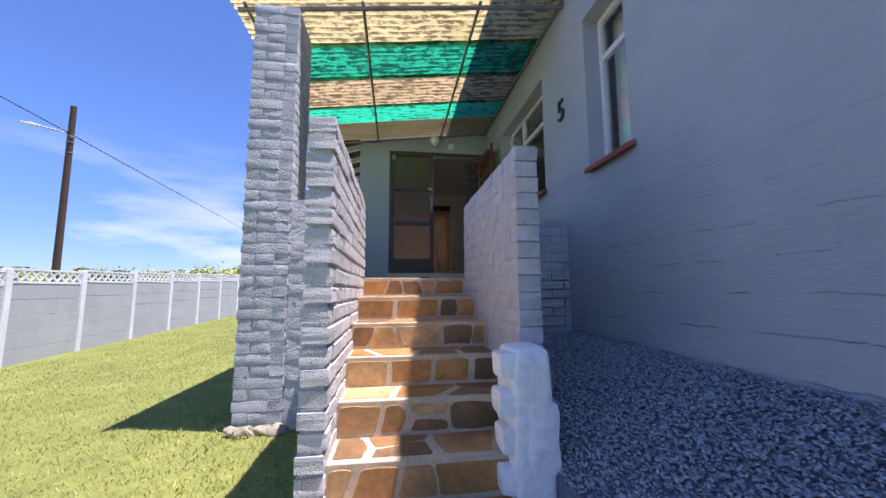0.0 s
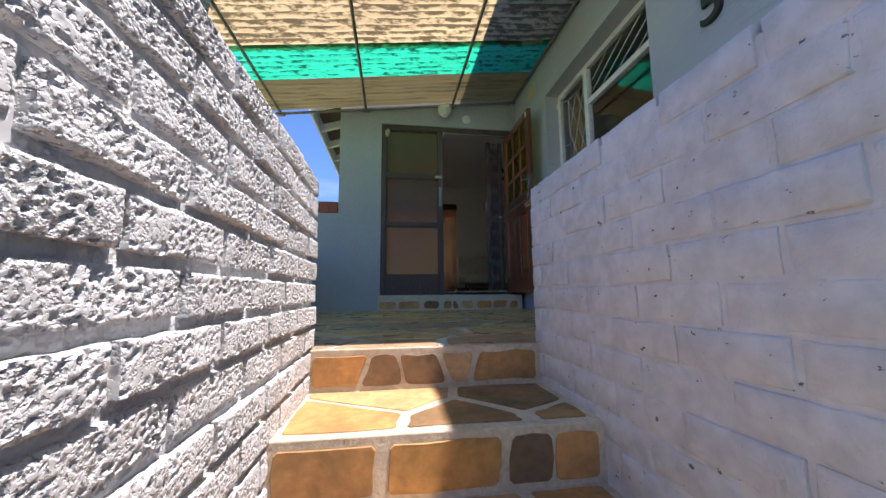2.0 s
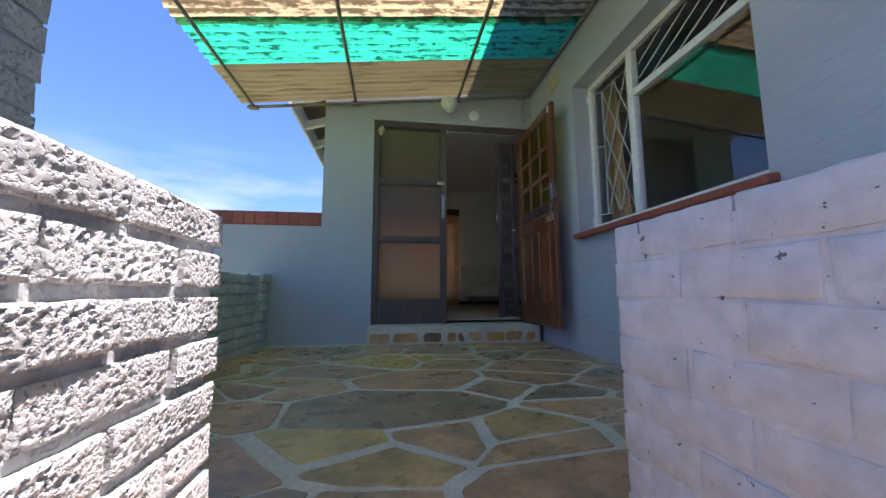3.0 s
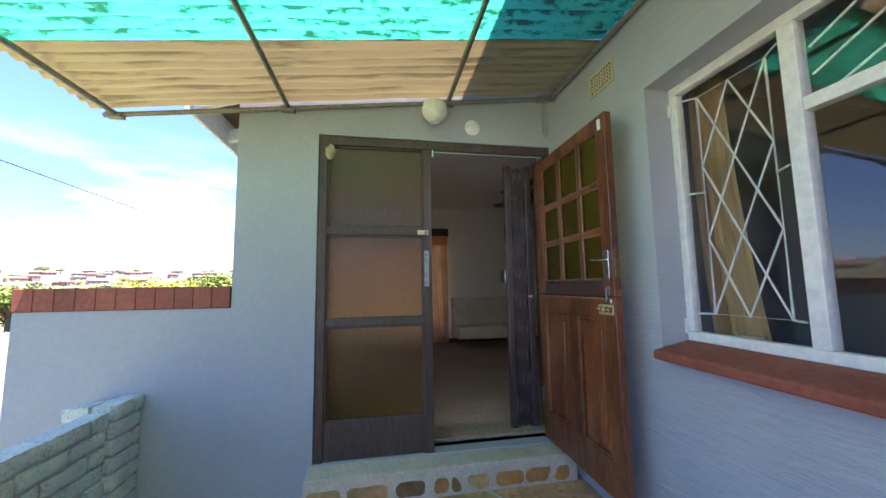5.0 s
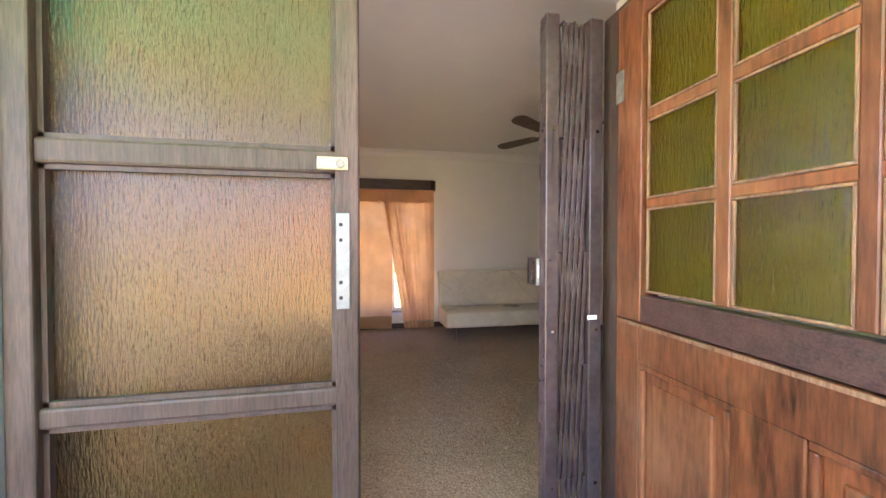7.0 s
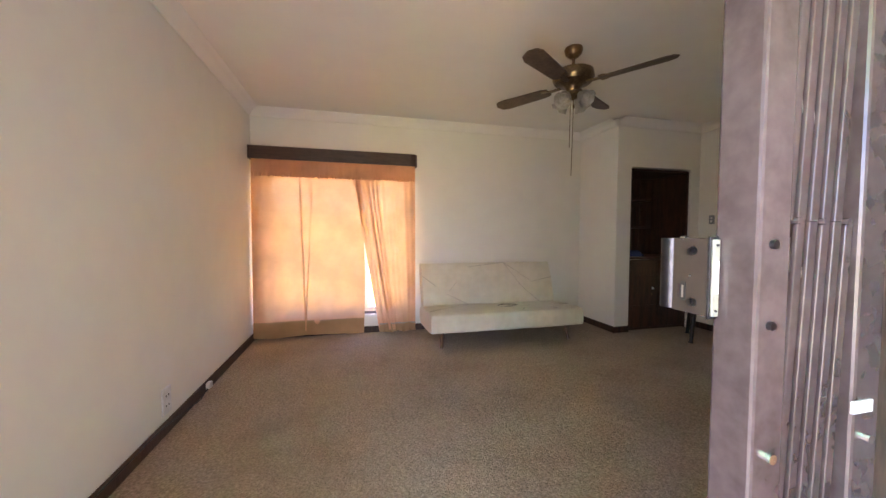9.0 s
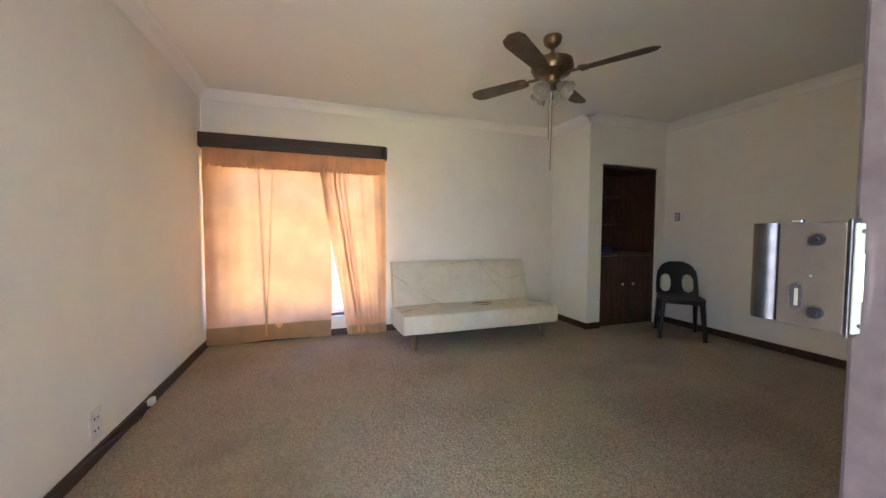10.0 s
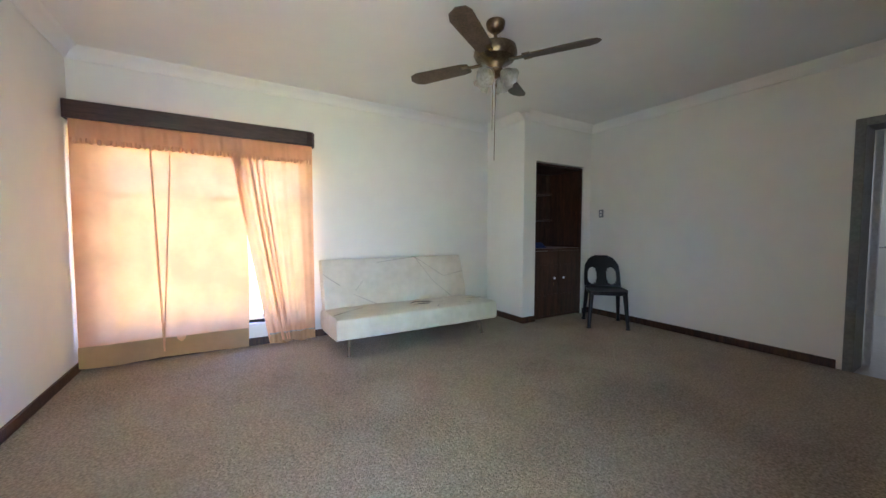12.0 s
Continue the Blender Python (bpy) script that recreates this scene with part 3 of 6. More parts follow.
def brick_run(parent, a, b, z0, z1, dp, material, course=0.085, ln=0.222, joint=0.012, nx=3, nz=2, rough=0.004, jitter=0.004, seed=1, shape=None, tilt=1.0):
    """Courses of bricks from plan point a to b between z0 and z1, laid in half bond, with bricks cut at the ends. shape(s, z): keep or not."""
    rnd = random.Random(seed)
    a, b = Vector((*a, 0)), Vector((*b, 0))
    run = (b - a).length
    u = (b - a) / run
    yaw = math.degrees(math.atan2(u.y, u.x))
    rows = int(round((z1 - z0) / course))
    step = (z1 - z0) / rows
    for j in range(rows):
        cuts = [0.0]
        s = (ln + joint) * (0.5 if j % 2 else 1.0)
        while s < run - 0.06:
            cuts.append(s)
            s += ln + joint
        cuts.append(run + joint)
        for s0, s1 in zip(cuts, cuts[1:]):
            w = round((s1 - s0 - joint) / 0.02) * 0.02
            mid = (s0 + s1 - joint) / 2
            zc = z0 + (j + 0.5) * step
            if w < 0.03 or (shape and not shape(mid, zc)):
                continue
            n = nx if w > 0.13 else max(2, nx // 2)
            ob = new("brick", rnd.choice(brick_set(material, w, dp, step - joint, n, nz, rough)))
            side = Vector((-u.y, u.x, 0)) * rnd.uniform(-jitter, jitter)
            c = a + u * mid + side
            ob.matrix_basis = pose(c.x, c.y, zc, tilt * rnd.uniform(-1, 1), tilt * rnd.uniform(-0.6, 0.6), yaw + (180 if rnd.random() < 0.5 else 0) + tilt * rnd.uniform(-0.8, 0.8))
            ob.parent = parent


def clip_poly(poly, p, nrm):
    out = []
    for q, r in zip(poly, poly[1:] + poly[:1]):
        dq, dr = (q - p).dot(nrm), (r - p).dot(nrm)
        if dq <= 0:
            out.append(q)
        if (dq < 0 < dr) or (dr < 0 < dq):
            out.append(q + (r - q) * (dq / (dq - dr)))
    return out


def flag_cells(w, h, count, gap, rnd, aspect=1.0, mixed=0.0):
    """Crazy paving: cells of a w by h field with gaps between them; mixed: how unlike their sizes are."""
    pts = []
    tries = 0
    sep = 0.72 * math.sqrt(w * h / count)
    while len(pts) < count and tries < 5000:
        tries += 1
        p = Vector((rnd.uniform(0, w), rnd.uniform(0, h)))
        k = 1.0 + (mixed * rnd.choice((-0.6, -0.35, 0.5, 1.0)) if mixed else 0.0)
        rad = sep * k * (1 if tries < 3000 else 0.6)
        if all((Vector(((p - q).x / aspect, (p - q).y))).length > (rad + r) / 2 for q, r in pts):
            pts.append((p, rad))
    cells = []
    for i, (p, pr) in enumerate(pts):
        poly = [Vector(c) for c in ((0, 0), (w, 0), (w, h), (0, h))]
        for j, (q, qr) in enumerate(pts):
            if i != j and poly:
                d = (q - p).normalized()
                dist = (q - p).length
                cut = (dist + (pr * pr - qr * qr) * 0.42 / dist) / 2
                poly = clip_poly(poly, p + d * (cut - gap * rnd.uniform(0.12, 1.0)), d)
        if len(poly) >= 3:
            cells.append((p, poly))
    return cells


def flag_stone(parent, m, poly, thick, material, rnd, corner=0.022):
    """One flat stone with chipped, rounded edges; poly in the plane of m, which lifts it along its z."""
    pts = []
    for q, r in zip(poly, poly[1:] + poly[:1]):
        e = r - q
        if e.length < 0.02:
            pts.append(q)
            continue
        nrm = Vector((e.y, -e.x)).normalized()
        cut = min(0.2, corner / e.length)
        pts.append(q + e * cut)
        for f in ((0.35, 0.68) if e.length > 0.16 else (0.5,)):
            pts.append(q + e * f + nrm * rnd.uniform(-0.006, 0.007))
        pts.append(r - e * cut)
    c = sum(pts, Vector((0, 0))) / len(pts)
    n = len(pts)
    verts = [(*p, 0) for p in pts] + [(*(c + (p - c) * 0.994), thick + 0.0012) for p in pts] + [(*(c + (p - c) * 0.975), thick + 0.0022 + rnd.uniform(-0.0006, 0.0006)) for p in pts]
    faces = [tuple(range(2 * n, 3 * n))]
    for k in (0, n):
        faces += [(k + i, k + (i + 1) % n, k + n + (i + 1) % n, k + n + i) for i in range(n)]
    me = bpy.data.meshes.new("stone")
    me.from_pydata(verts, [], faces)
    me.materials.append(MAT[material])
    ob = new("stone", me)
    ob.matrix_basis = m
    ob.parent = parent


# ---- large structure: ground ----
def lawn_z(x, y):
    """The lawn falls away from the house and rises along it; far off it drops to a valley and climbs a hill."""
    d = min(1.0, max(0.0, (-1.0 - x) / 5.8))
    z = 0.16 - 0.30 * d + 0.033 * (min(max(y, -10), 60) - 8) * d
    r = math.hypot(x + 6, y - 6)
    if r > 18:
        k = min(1.0, (r - 18) / 50)
        z -= 5.0 * k * k * (3 - 2 * k)
    if r > 110:
        k = min(1.0, (r - 110) / 420)
        z += 24.5 * k * k * (3 - 2 * k)
    return z


def ground_sheet():
    bm = bmesh.new()
    radii = [0.0, 1.5, 3, 4.5, 6, 8, 10, 13, 17, 22, 28, 36, 46, 58, 72, 90, 115, 150, 190, 240, 300, 380, 480, 620, 900, 1600, 3000]
    seg = 72
    rings = []
    for r in radii[1:]:
        rings.append([bm.verts.new((-4 + r * math.cos(2 * math.pi * k / seg), 6 + r * math.sin(2 * math.pi * k / seg), 0)) for k in range(seg)])
    centre = bm.verts.new((-4, 6, 0))
    for k in range(seg):
        bm.faces.new((centre, rings[0][k], rings[0][(k + 1) % seg]))
    for a, b in zip(rings, rings[1:]):
        for k in range(seg):
            bm.faces.new((a[k], b[k], b[(k + 1) % seg], a[(k + 1) % seg]))
    for v in bm.verts:
        v.co.z = lawn_z(v.co.x, v.co.y)
        if v.co.x > -0.9:
            v.co.z = min(v.co.z, 0.16)
    return bm



def two_tone(ob, reach):
    """Past the fence the lawn gives way to the dry hillside."""
    ob.data.materials.append(MAT["far_land"])
    for f in ob.data.polygons:
        if math.hypot(f.center.x + 4, f.center.y - 6) > reach:
            f.material_index = 1
    return ob


ground = structure("ground", ground_sheet(), "soil", "sunlit yellow-green lawn falling away towards a valley", "lawn", True)


def grass():
    rnd = random.Random(5)
    verts, faces = [], []
    while len(verts) < 3 * 135000:
        y = 0.9 + 16 * rnd.random() ** 1.9 if rnd.random() > 0.17 else rnd.uniform(-5.0, 0.9)
        x = -0.35 - 6.4 * rnd.random() ** 1.15
        if x > -1.2 and y > 3.2:
            continue
        z = lawn_z(x, y)
        a, h, w = rnd.uniform(0, 6.28), rnd.uniform(0.012, 0.034), rnd.uniform(0.0016, 0.0036) * (1 + y / 10)
        lx, ly = rnd.uniform(-0.03, 0.03), rnd.uniform(-0.03, 0.03)
        k = len(verts)
        verts += [(x - w * math.cos(a), y - w * math.sin(a), z - 0.004), (x + w * math.cos(a), y + w * math.sin(a), z - 0.004), (x + lx, y + ly, z + h)]
        faces.append((k, k + 1, k + 2))
    me = bpy.data.meshes.new("grass")
    me.from_pydata(verts, [], faces)
    me.materials.append(MAT["grass"])
    return tagged(new("grass", me), "short dry yellow-green lawn grass in full sun", "grass", "", "stuff")


grass()

two_tone(ground, 24)

# ---- gravel bank beside the stair ----
def gravel_z(x, y):
    k = min(1.0, max(0.0, (y - 1.5) / 1.3))
    edge = 0.30 + 0.48 * k
    f = min(1.0, max(0.0, (x - 0.75) / 0.95))
    return edge + (0.80 - edge) * f ** 0.8


def gravel_bed():
    bm = bmesh.new()
    nx, ny = 8, 24
    g = [[bm.verts.new((0.765 + 0.945 * i / nx, -2.5 + 6.0 * j / ny, 0)) for i in range(nx + 1)] for j in range(ny + 1)]
    for row in g:
        for v in row:
            v.co.z = gravel_z(v.co.x, v.co.y) - 0.012
    for j in range(ny):
        for i in range(nx):
            bm.faces.new((g[j][i], g[j][i + 1], g[j + 1][i + 1], g[j + 1][i]))
    r = bmesh.ops.extrude_face_region(bm, geom=bm.faces[:])
    for v in r["geom"]:
        if isinstance(v, bmesh.types.BMVert):
            v.co.z = -0.3
    bmesh.ops.recalc_face_normals(bm, faces=bm.faces)
    return bm


structure("gravel_bank", gravel_bed(), "gravel_bed", "dark bed of the gravel bank beside the stair", "ground")


def gravel():
    rnd = random.Random(8)
    verts, faces = [], []
    base = [(1, 0, 0), (-1, 0, 0), (0, 1, 0), (0, -1, 0), (0, 0, 0.8), (0, 0, -0.8), (0.7, 0.6, 0.45), (-0.6, -0.7, 0.5)]
    tri = [(0, 6, 4), (6, 2, 4), (2, 1, 4), (1, 7, 4), (7, 3, 4), (3, 0, 4), (2, 6, 0), (3, 7, 1), (2, 0, 5), (1, 2, 5), (3, 1, 5), (0, 3, 5)]
    for _ in range(36000):
        x, y = rnd.uniform(0.775, 1.69), 3.4 - 4.4 * rnd.random() ** 0.8
        s = rnd.uniform(0.005, 0.011)
        m = pose(x, y, gravel_z(x, y) + rnd.uniform(-0.004, 0.006), rnd.uniform(-40, 40), rnd.uniform(-40, 40), rnd.uniform(0, 360))
        k = len(verts)
        sx, sy, sz = s * rnd.uniform(0.8, 1.3), s * rnd.uniform(0.6, 1.1), s * rnd.uniform(0.5, 0.9)
        verts += [tuple(m @ Vector((a * sx * rnd.uniform(0.8, 1.2), b * sy * rnd.uniform(0.8, 1.2), c * sz))) for a, b, c in base]
        faces += [tuple(k + q for q in f) for f in tri]
    me = bpy.data.meshes.new("gravel")
    me.from_pydata(verts, [], faces)
    me.materials.append(MAT["gravel"])
    return tagged(new("gravel", me), "loose blue-grey crushed stone chips against the house wall", "gravel", "", "stuff")


gravel()

# ---- house walls ----
FLOOR_T = 1.30       # terrace
FLOOR_R = 1.515      # lounge
CEIL = 4.06


def wall_with_holes(axis, at0, at1, u0, u1, z0, z1, holes):
    """A thick wall along x or y with rectangular openings (u0, u1, z0, z1) cut through it."""
    us = sorted({u0, u1, *[h[0] for h in holes], *[h[1] for h in holes]})
    zs = sorted({z0, z1, *[h[2] for h in holes], *[h[3] for h in holes]})
    bm = bmesh.new()
    grid = {}

    def vert(i, j, k):
        if (i, j, k) not in grid:
            a = (at0, at1)[k]
            grid[(i, j, k)] = bm.verts.new((us[i], a, zs[j]) if axis == "x" else (a, us[i], zs[j]))
        return grid[(i, j, k)]

    def solid(i, j):
        if not (0 <= i < len(us) - 1 and 0 <= j < len(zs) - 1):
            return False
        cu, cz = (us[i] + us[i + 1]) / 2, (zs[j] + zs[j + 1]) / 2
        return not any(h[0] < cu < h[1] and h[2] < cz < h[3] for h in holes)

    for i in range(len(us) - 1):
        for j in range(len(zs) - 1):
            if not solid(i, j):
                continue
            for k in (0, 1):
                bm.faces.new([vert(i, j, k), vert(i + 1, j, k), vert(i + 1, j + 1, k), vert(i, j + 1, k)])
            for (di, dj), (p, q) in (((-1, 0), ((i, j), (i, j + 1))), ((1, 0), ((i + 1, j), (i + 1, j + 1))), ((0, -1), ((i, j), (i + 1, j))), ((0, 1), ((i, j + 1), (i + 1, j + 1)))):
                if not solid(i + di, j + dj):
                    bm.faces.new([vert(*p, 0), vert(*q, 0), vert(*q, 1), vert(*p, 1)])
    bmesh.ops.recalc_face_normals(bm, faces=bm.faces)
    return bm


FX = 1.708
WY = 6.34
structure("wall_facade", wall_with_holes("y", FX, FX + 0.23, -4.0, WY, 0.0, 4.78, [(2.47, 3.01, 2.21, 3.56), (3.90, 5.415, 2.24, 3.57)]),
          "facade", "blue-grey painted house wall with two white windows, in shade", "wall")
structure("wall_front", wall_with_holes("x", WY, WY + 0.11, -0.545, 6.2, 0.0, 4.3, [(-0.04, 1.652, 1.47, 3.62)]),
          "plaster", "blue-grey plastered porch wall around the entrance", "wall")
structure("wall_lounge_front", wall_with_holes("x", WY + 0.112, WY + 0.22, -0.545, 6.2, 0.9, 4.3, [(-0.04, 1.652, 1.47, 3.62)]),
          "wall", "cream painted inner face of the lounge's front wall", "wall")
structure("wall_lounge_left", boxes((-0.33, -0.17, WY + 0.222, 10.52, 0.9, 4.2)), "wall", "cream painted lounge side wall in curtain light", "wall")
structure("wall_outer_left", boxes((-0.545, -0.332, WY + 0.222, 10.8, -0.5, 4.2)), "plaster", "blue-grey outer side wall of the lounge", "wall")
structure("wall_lounge_back", wall_with_holes("x", 10.52, 10.76, -0.33, 5.5, 0.9, 4.2, [(-0.03, 1.60, 1.74, 3.40)]), "wall", "cream painted lounge back wall around the curtained window", "wall")
structure("wall_alcove_side", boxes((3.95, 4.11, 9.81, 10.52, 1.2, 4.2)), "wall", "cream painted projecting wall beside the sofa", "wall")
structure("wall_alcove_front", wall_with_holes("x", 9.812, 9.93, 4.112, 5.18, 1.2, 4.2, [(4.15, 5.04, 1.2, 3.51)]), "wall", "cream painted wall above and beside the built-in cabinet", "wall")
structure("wall_lounge_right", wall_with_holes("y", 5.18, 5.42, WY + 0.222, 10.52, 1.0, 4.2, [(6.63, 7.39, 1.0, 3.52)]), "wall", "cream painted lounge wall with a doorway", "wall")
structure("ceiling", boxes((-0.33, 5.42, WY + 0.222, 10.52, CEIL, CEIL + 0.12)), "ceiling", "plain pale lounge ceiling", "ceiling")
structure("floor", boxes((-0.17, 5.18, WY + 0.10, 10.52, FLOOR_R - 0.12, FLOOR_R)), "carpet", "worn beige cut-pile carpet over the whole lounge floor", "carpet")


def cornice(x0, y0, x1, y1, inx, iny):
    """A cove between wall and ceiling."""
    bm = bmesh.new()
    prof = [(0, -0.085), (0.012, -0.08), (0.03, -0.045), (0.06, -0.018), (0.09, -0.008), (0.095, 0.0), (0, 0)]
    ends = []
    for x, y in ((x0, y0), (x1, y1)):
        ends.append([bm.verts.new((x + inx * d, y + iny * d, CEIL + z)) for d, z in prof])
    for i in range(len(prof)):
        j = (i + 1) % len(prof)
        bm.faces.new((ends[0][i], ends[0][j], ends[1][j], ends[1][i]))
    bmesh.ops.recalc_face_normals(bm, faces=bm.faces)
    return bm


for a in ((-0.168, WY + 0.24, -0.168, 10.5, 1, 0), (-0.16, 10.518, 3.95, 10.518, 0, -1), (3.948, 10.5, 3.948, 9.82, -1, 0), (3.95, 9.808, 5.18, 9.808, 0, -1), (5.178, 9.8, 5.178, WY + 0.24, -1, 0)):
    structure("trim", cornice(*a), "ceiling", "cream coved cornice", "cornice", True)

for d in ((-0.168, -0.15, WY + 0.24, 10.518), (-0.15, 3.948, 10.5, 10.518), (3.93, 3.948, 9.79, 10.5), (3.95, 4.148, 9.792, 9.81), (5.042, 5.178, 9.792, 9.81), (5.16, 5.178, 7.43, 9.79)):
    structure("baseboard", boxes((*d, FLOOR_R, FLOOR_R + 0.075), bevel=0.005), "cabinet_wood", "dark brown timber skirting board", "skirting")

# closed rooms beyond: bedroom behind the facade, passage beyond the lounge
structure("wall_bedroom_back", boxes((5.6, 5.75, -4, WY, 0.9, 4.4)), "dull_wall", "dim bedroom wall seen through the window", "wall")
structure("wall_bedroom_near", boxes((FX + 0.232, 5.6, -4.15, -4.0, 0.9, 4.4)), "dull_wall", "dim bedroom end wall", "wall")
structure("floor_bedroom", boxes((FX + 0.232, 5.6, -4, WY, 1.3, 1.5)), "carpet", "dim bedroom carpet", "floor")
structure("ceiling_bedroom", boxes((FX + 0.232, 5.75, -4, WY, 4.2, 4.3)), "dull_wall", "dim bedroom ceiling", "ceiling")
structure("floor_passage", boxes((5.182, 8.4, 5.9, 8.4, FLOOR_R - 0.1, FLOOR_R - 0.004)), "tile", "pale tiled passage floor", "floor")
structure("wall_passage", boxes((8.4, 8.5, 5.9, 8.4, 1.4, 4.2), (5.43, 8.4, 8.4, 8.5, 1.4, 4.2), (6.21, 8.4, 5.8, 5.9, 1.4, 4.2)), "wall", "pale passage walls", "wall")
structure("ceiling_passage", boxes((5.43, 8.5, 5.8, 8.5, 4.06, 4.15)), "ceiling", "pale passage ceiling", "ceiling")


# ---- roofs ----
def house_roof():
    bm = bmesh.new()
    z = lambda x: 4.05 + 0.42 * (x + 0.95)
    for x0, x1, y0, y1 in ((1.26, 6.4, -4.5, WY + 0.2), (-0.95, 6.4, WY + 0.2, 11.3)):
        t = [bm.verts.new((x, y, z(x) + dz)) for dz in (0, 0.07) for x, y in ((x0, y0), (x1, y0), (x1, y1), (x0, y1))]
        for f in ((3, 2, 1, 0), (4, 5, 6, 7), (0, 1, 5, 4), (1, 2, 6, 5), (2, 3, 7, 6), (3, 0, 4, 7)):
            bm.faces.new([t[i] for i in f])
        t = [bm.verts.new((x, y, zz)) for x, zz in ((x1, z(x1) + 0.07), (x1 + 6, 3.6)) for y in (y0, y1)]
        bm.faces.new((t[0], t[1], t[3], t[2]))
    return bm


structure("roof", house_roof(), "roof_tile", "brown tiled house roof with deep eaves", "roof")
eave = thing("roof_eave", "cream fascia board with pale rafter ends under the house roof", "eave", "", "structure")
part("fascia", boxes((-0.98, -0.952, WY + 0.2, 11.3, 3.83, 4.07), bevel=0.004), "white", eave, "cream painted fascia board")
for k in range(8):
    bm = boxes((-0.95, -0.55, 6.60 + 0.6 * k, 6.66 + 0.6 * k, 3.87, 3.97))
    for v in bm.verts:
        v.co.z += 0.3 * (v.co.x + 0.95)
    part("rafter", bm, "white", eave)
part("soffit_board", boxes((-0.95, -0.55, WY + 0.22, 11.3, 4.10, 4.12)), "soffit", eave, "dark boards above the rafters")
structure("fascia_front", boxes((1.24, 1.262, -4.5, WY + 0.2, 4.68, 5.04)), "white", "white fascia along the front eaves", "fascia")
structure("soffit_front", boxes((1.262, FX, -4.5, WY, 4.70, 4.72)), "white", "white boarded soffit of the front eaves", "soffit")


def roof_z(x):
    return 3.835 + 0.117 * x


def corrugated(x0, x1, y0, y1, lift, ragged=0.0, seed=1):
    """A corrugated sheet whose waves run down the slope."""
    rnd = random.Random(seed)
    bm = bmesh.new()
    pitch = 0.076
    ny, nx = int((y1 - y0) / pitch * 8), 10
    cols = []
    for j in range(ny + 1):
        y = y0 + (y1 - y0) * j / ny
        zz = 0.012 * math.sin(2 * math.pi * y / pitch) + lift
        cols.append([bm.verts.new((x0 + (x1 - x0) * i / nx + (rnd.uniform(-ragged, ragged) if i == 0 else 0), y, roof_z(x0 + (x1 - x0) * i / nx) + zz + 0.006 * math.sin(3 * i + 0.4 * j / 8))) for i in range(nx + 1)])
    for a, b in zip(cols, cols[1:]):
        for i in range(nx):
            bm.faces.new((a[i], a[i + 1], b[i + 1], b[i]))
    return bm


porch = thing("porch_roof", "lean-to porch roof of stained cream and green corrugated fibreglass on steel pipes", "porch roof")
for k, (y0, y1, m, text) in enumerate((
        (3.28, 3.95, "roof_cream_dirty", "cream sheet mottled with dirt"), (3.87, 4.56, "roof_green_dirty", "green sheet mottled with dirt"),
        (4.48, 5.23, "roof_tan", "tan sheet mottled with dirt"), (5.16, 5.70, "roof_green", "bright green sheet"), (5.68, 6.335, "roof_cream", "brownish cream sheet with a dark stain"))):
    part("roof_sheet", corrugated(-1.36, FX - 0.01, y0, y1, 0.012 + 0.004 * (k % 2), 0.006, k), m, porch, text, True)
for x in (-1.24, -0.235, 0.86):
    part("pipe_rafter", tubes(((x, 3.30, roof_z(x) - 0.028), (x, 6.30, roof_z(x) - 0.028), 0.016)), "steel", porch, smooth=True)
part("pipe_rafter", tubes(((FX - 0.03, 3.28, roof_z(FX) - 0.03), (FX - 0.03, 6.31, roof_z(FX) - 0.03), 0.017)), "steel", porch, smooth=True)
part("pipe_beam", tubes(((-1.30, 3.335, roof_z(-1.3) - 0.06), (FX, 3.335, roof_z(FX) - 0.06), 0.02)), "steel", porch, smooth=True)
part("pipe_beam", tubes(((-1.30, 6.312, roof_z(-1.3) - 0.034), (FX, 6.312, roof_z(FX) - 0.034), 0.016)), "steel", porch, smooth=True)
for x in (-1.24, -0.235, 0.86, 1.60):
    part("pipe_clamp", boxes((x - 0.045, x + 0.045, 6.288, 6.338, roof_z(x) - 0.058, roof_z(x) - 0.02), bevel=0.006), "steel", porch, "white paint-splashed clamp")

# ---- terrace and stair cores ----
STEPS = [(1.30, 3.43), (1.145, 3.0), (0.98, 2.68), (0.815, 2.40), (0.65, 2.14), (0.48, 1.88), (0.31, 1.62)]
SX0, SX1 = -0.195, 0.70
terrace = structure("floor_terrace", boxes((-1.12, FX, 3.45, WY, 0.0, FLOOR_T - 0.012)), "grout_grey", "crazy-paved olive slate terrace in green shade", "terrace")
stair = structure("stairs", bmesh.new(), "grout", "stair of rust-brown crazy-paved slate with sandy joints", "stairs")
for k, (z, y) in enumerate(STEPS):
    back = STEPS[k - 1][1] + 0.005 if k else 3.429
    part("step", boxes((SX0 - 0.02, SX1 + 0.02, y + 0.012, back + 0.02, -0.2, z - 0.012), bevel=0.004), "grout", stair)
threshold = structure("threshold", boxes((-0.06, 1.66, 6.17, WY + 0.11, FLOOR_T - 0.01, 1.462), (-0.04, 1.652, WY + 0.10, WY + 0.23, 1.3, 1.50), bevel=0.006), "grout_grey", "raised grey cement door sill faced with slate pieces", "door sill")
structure("parapet_wall", boxes((-1.69, -0.545, WY, WY + 0.2, -0.4, 2.455)), "plaster", "blue-grey garden wall beside the porch", "wall")

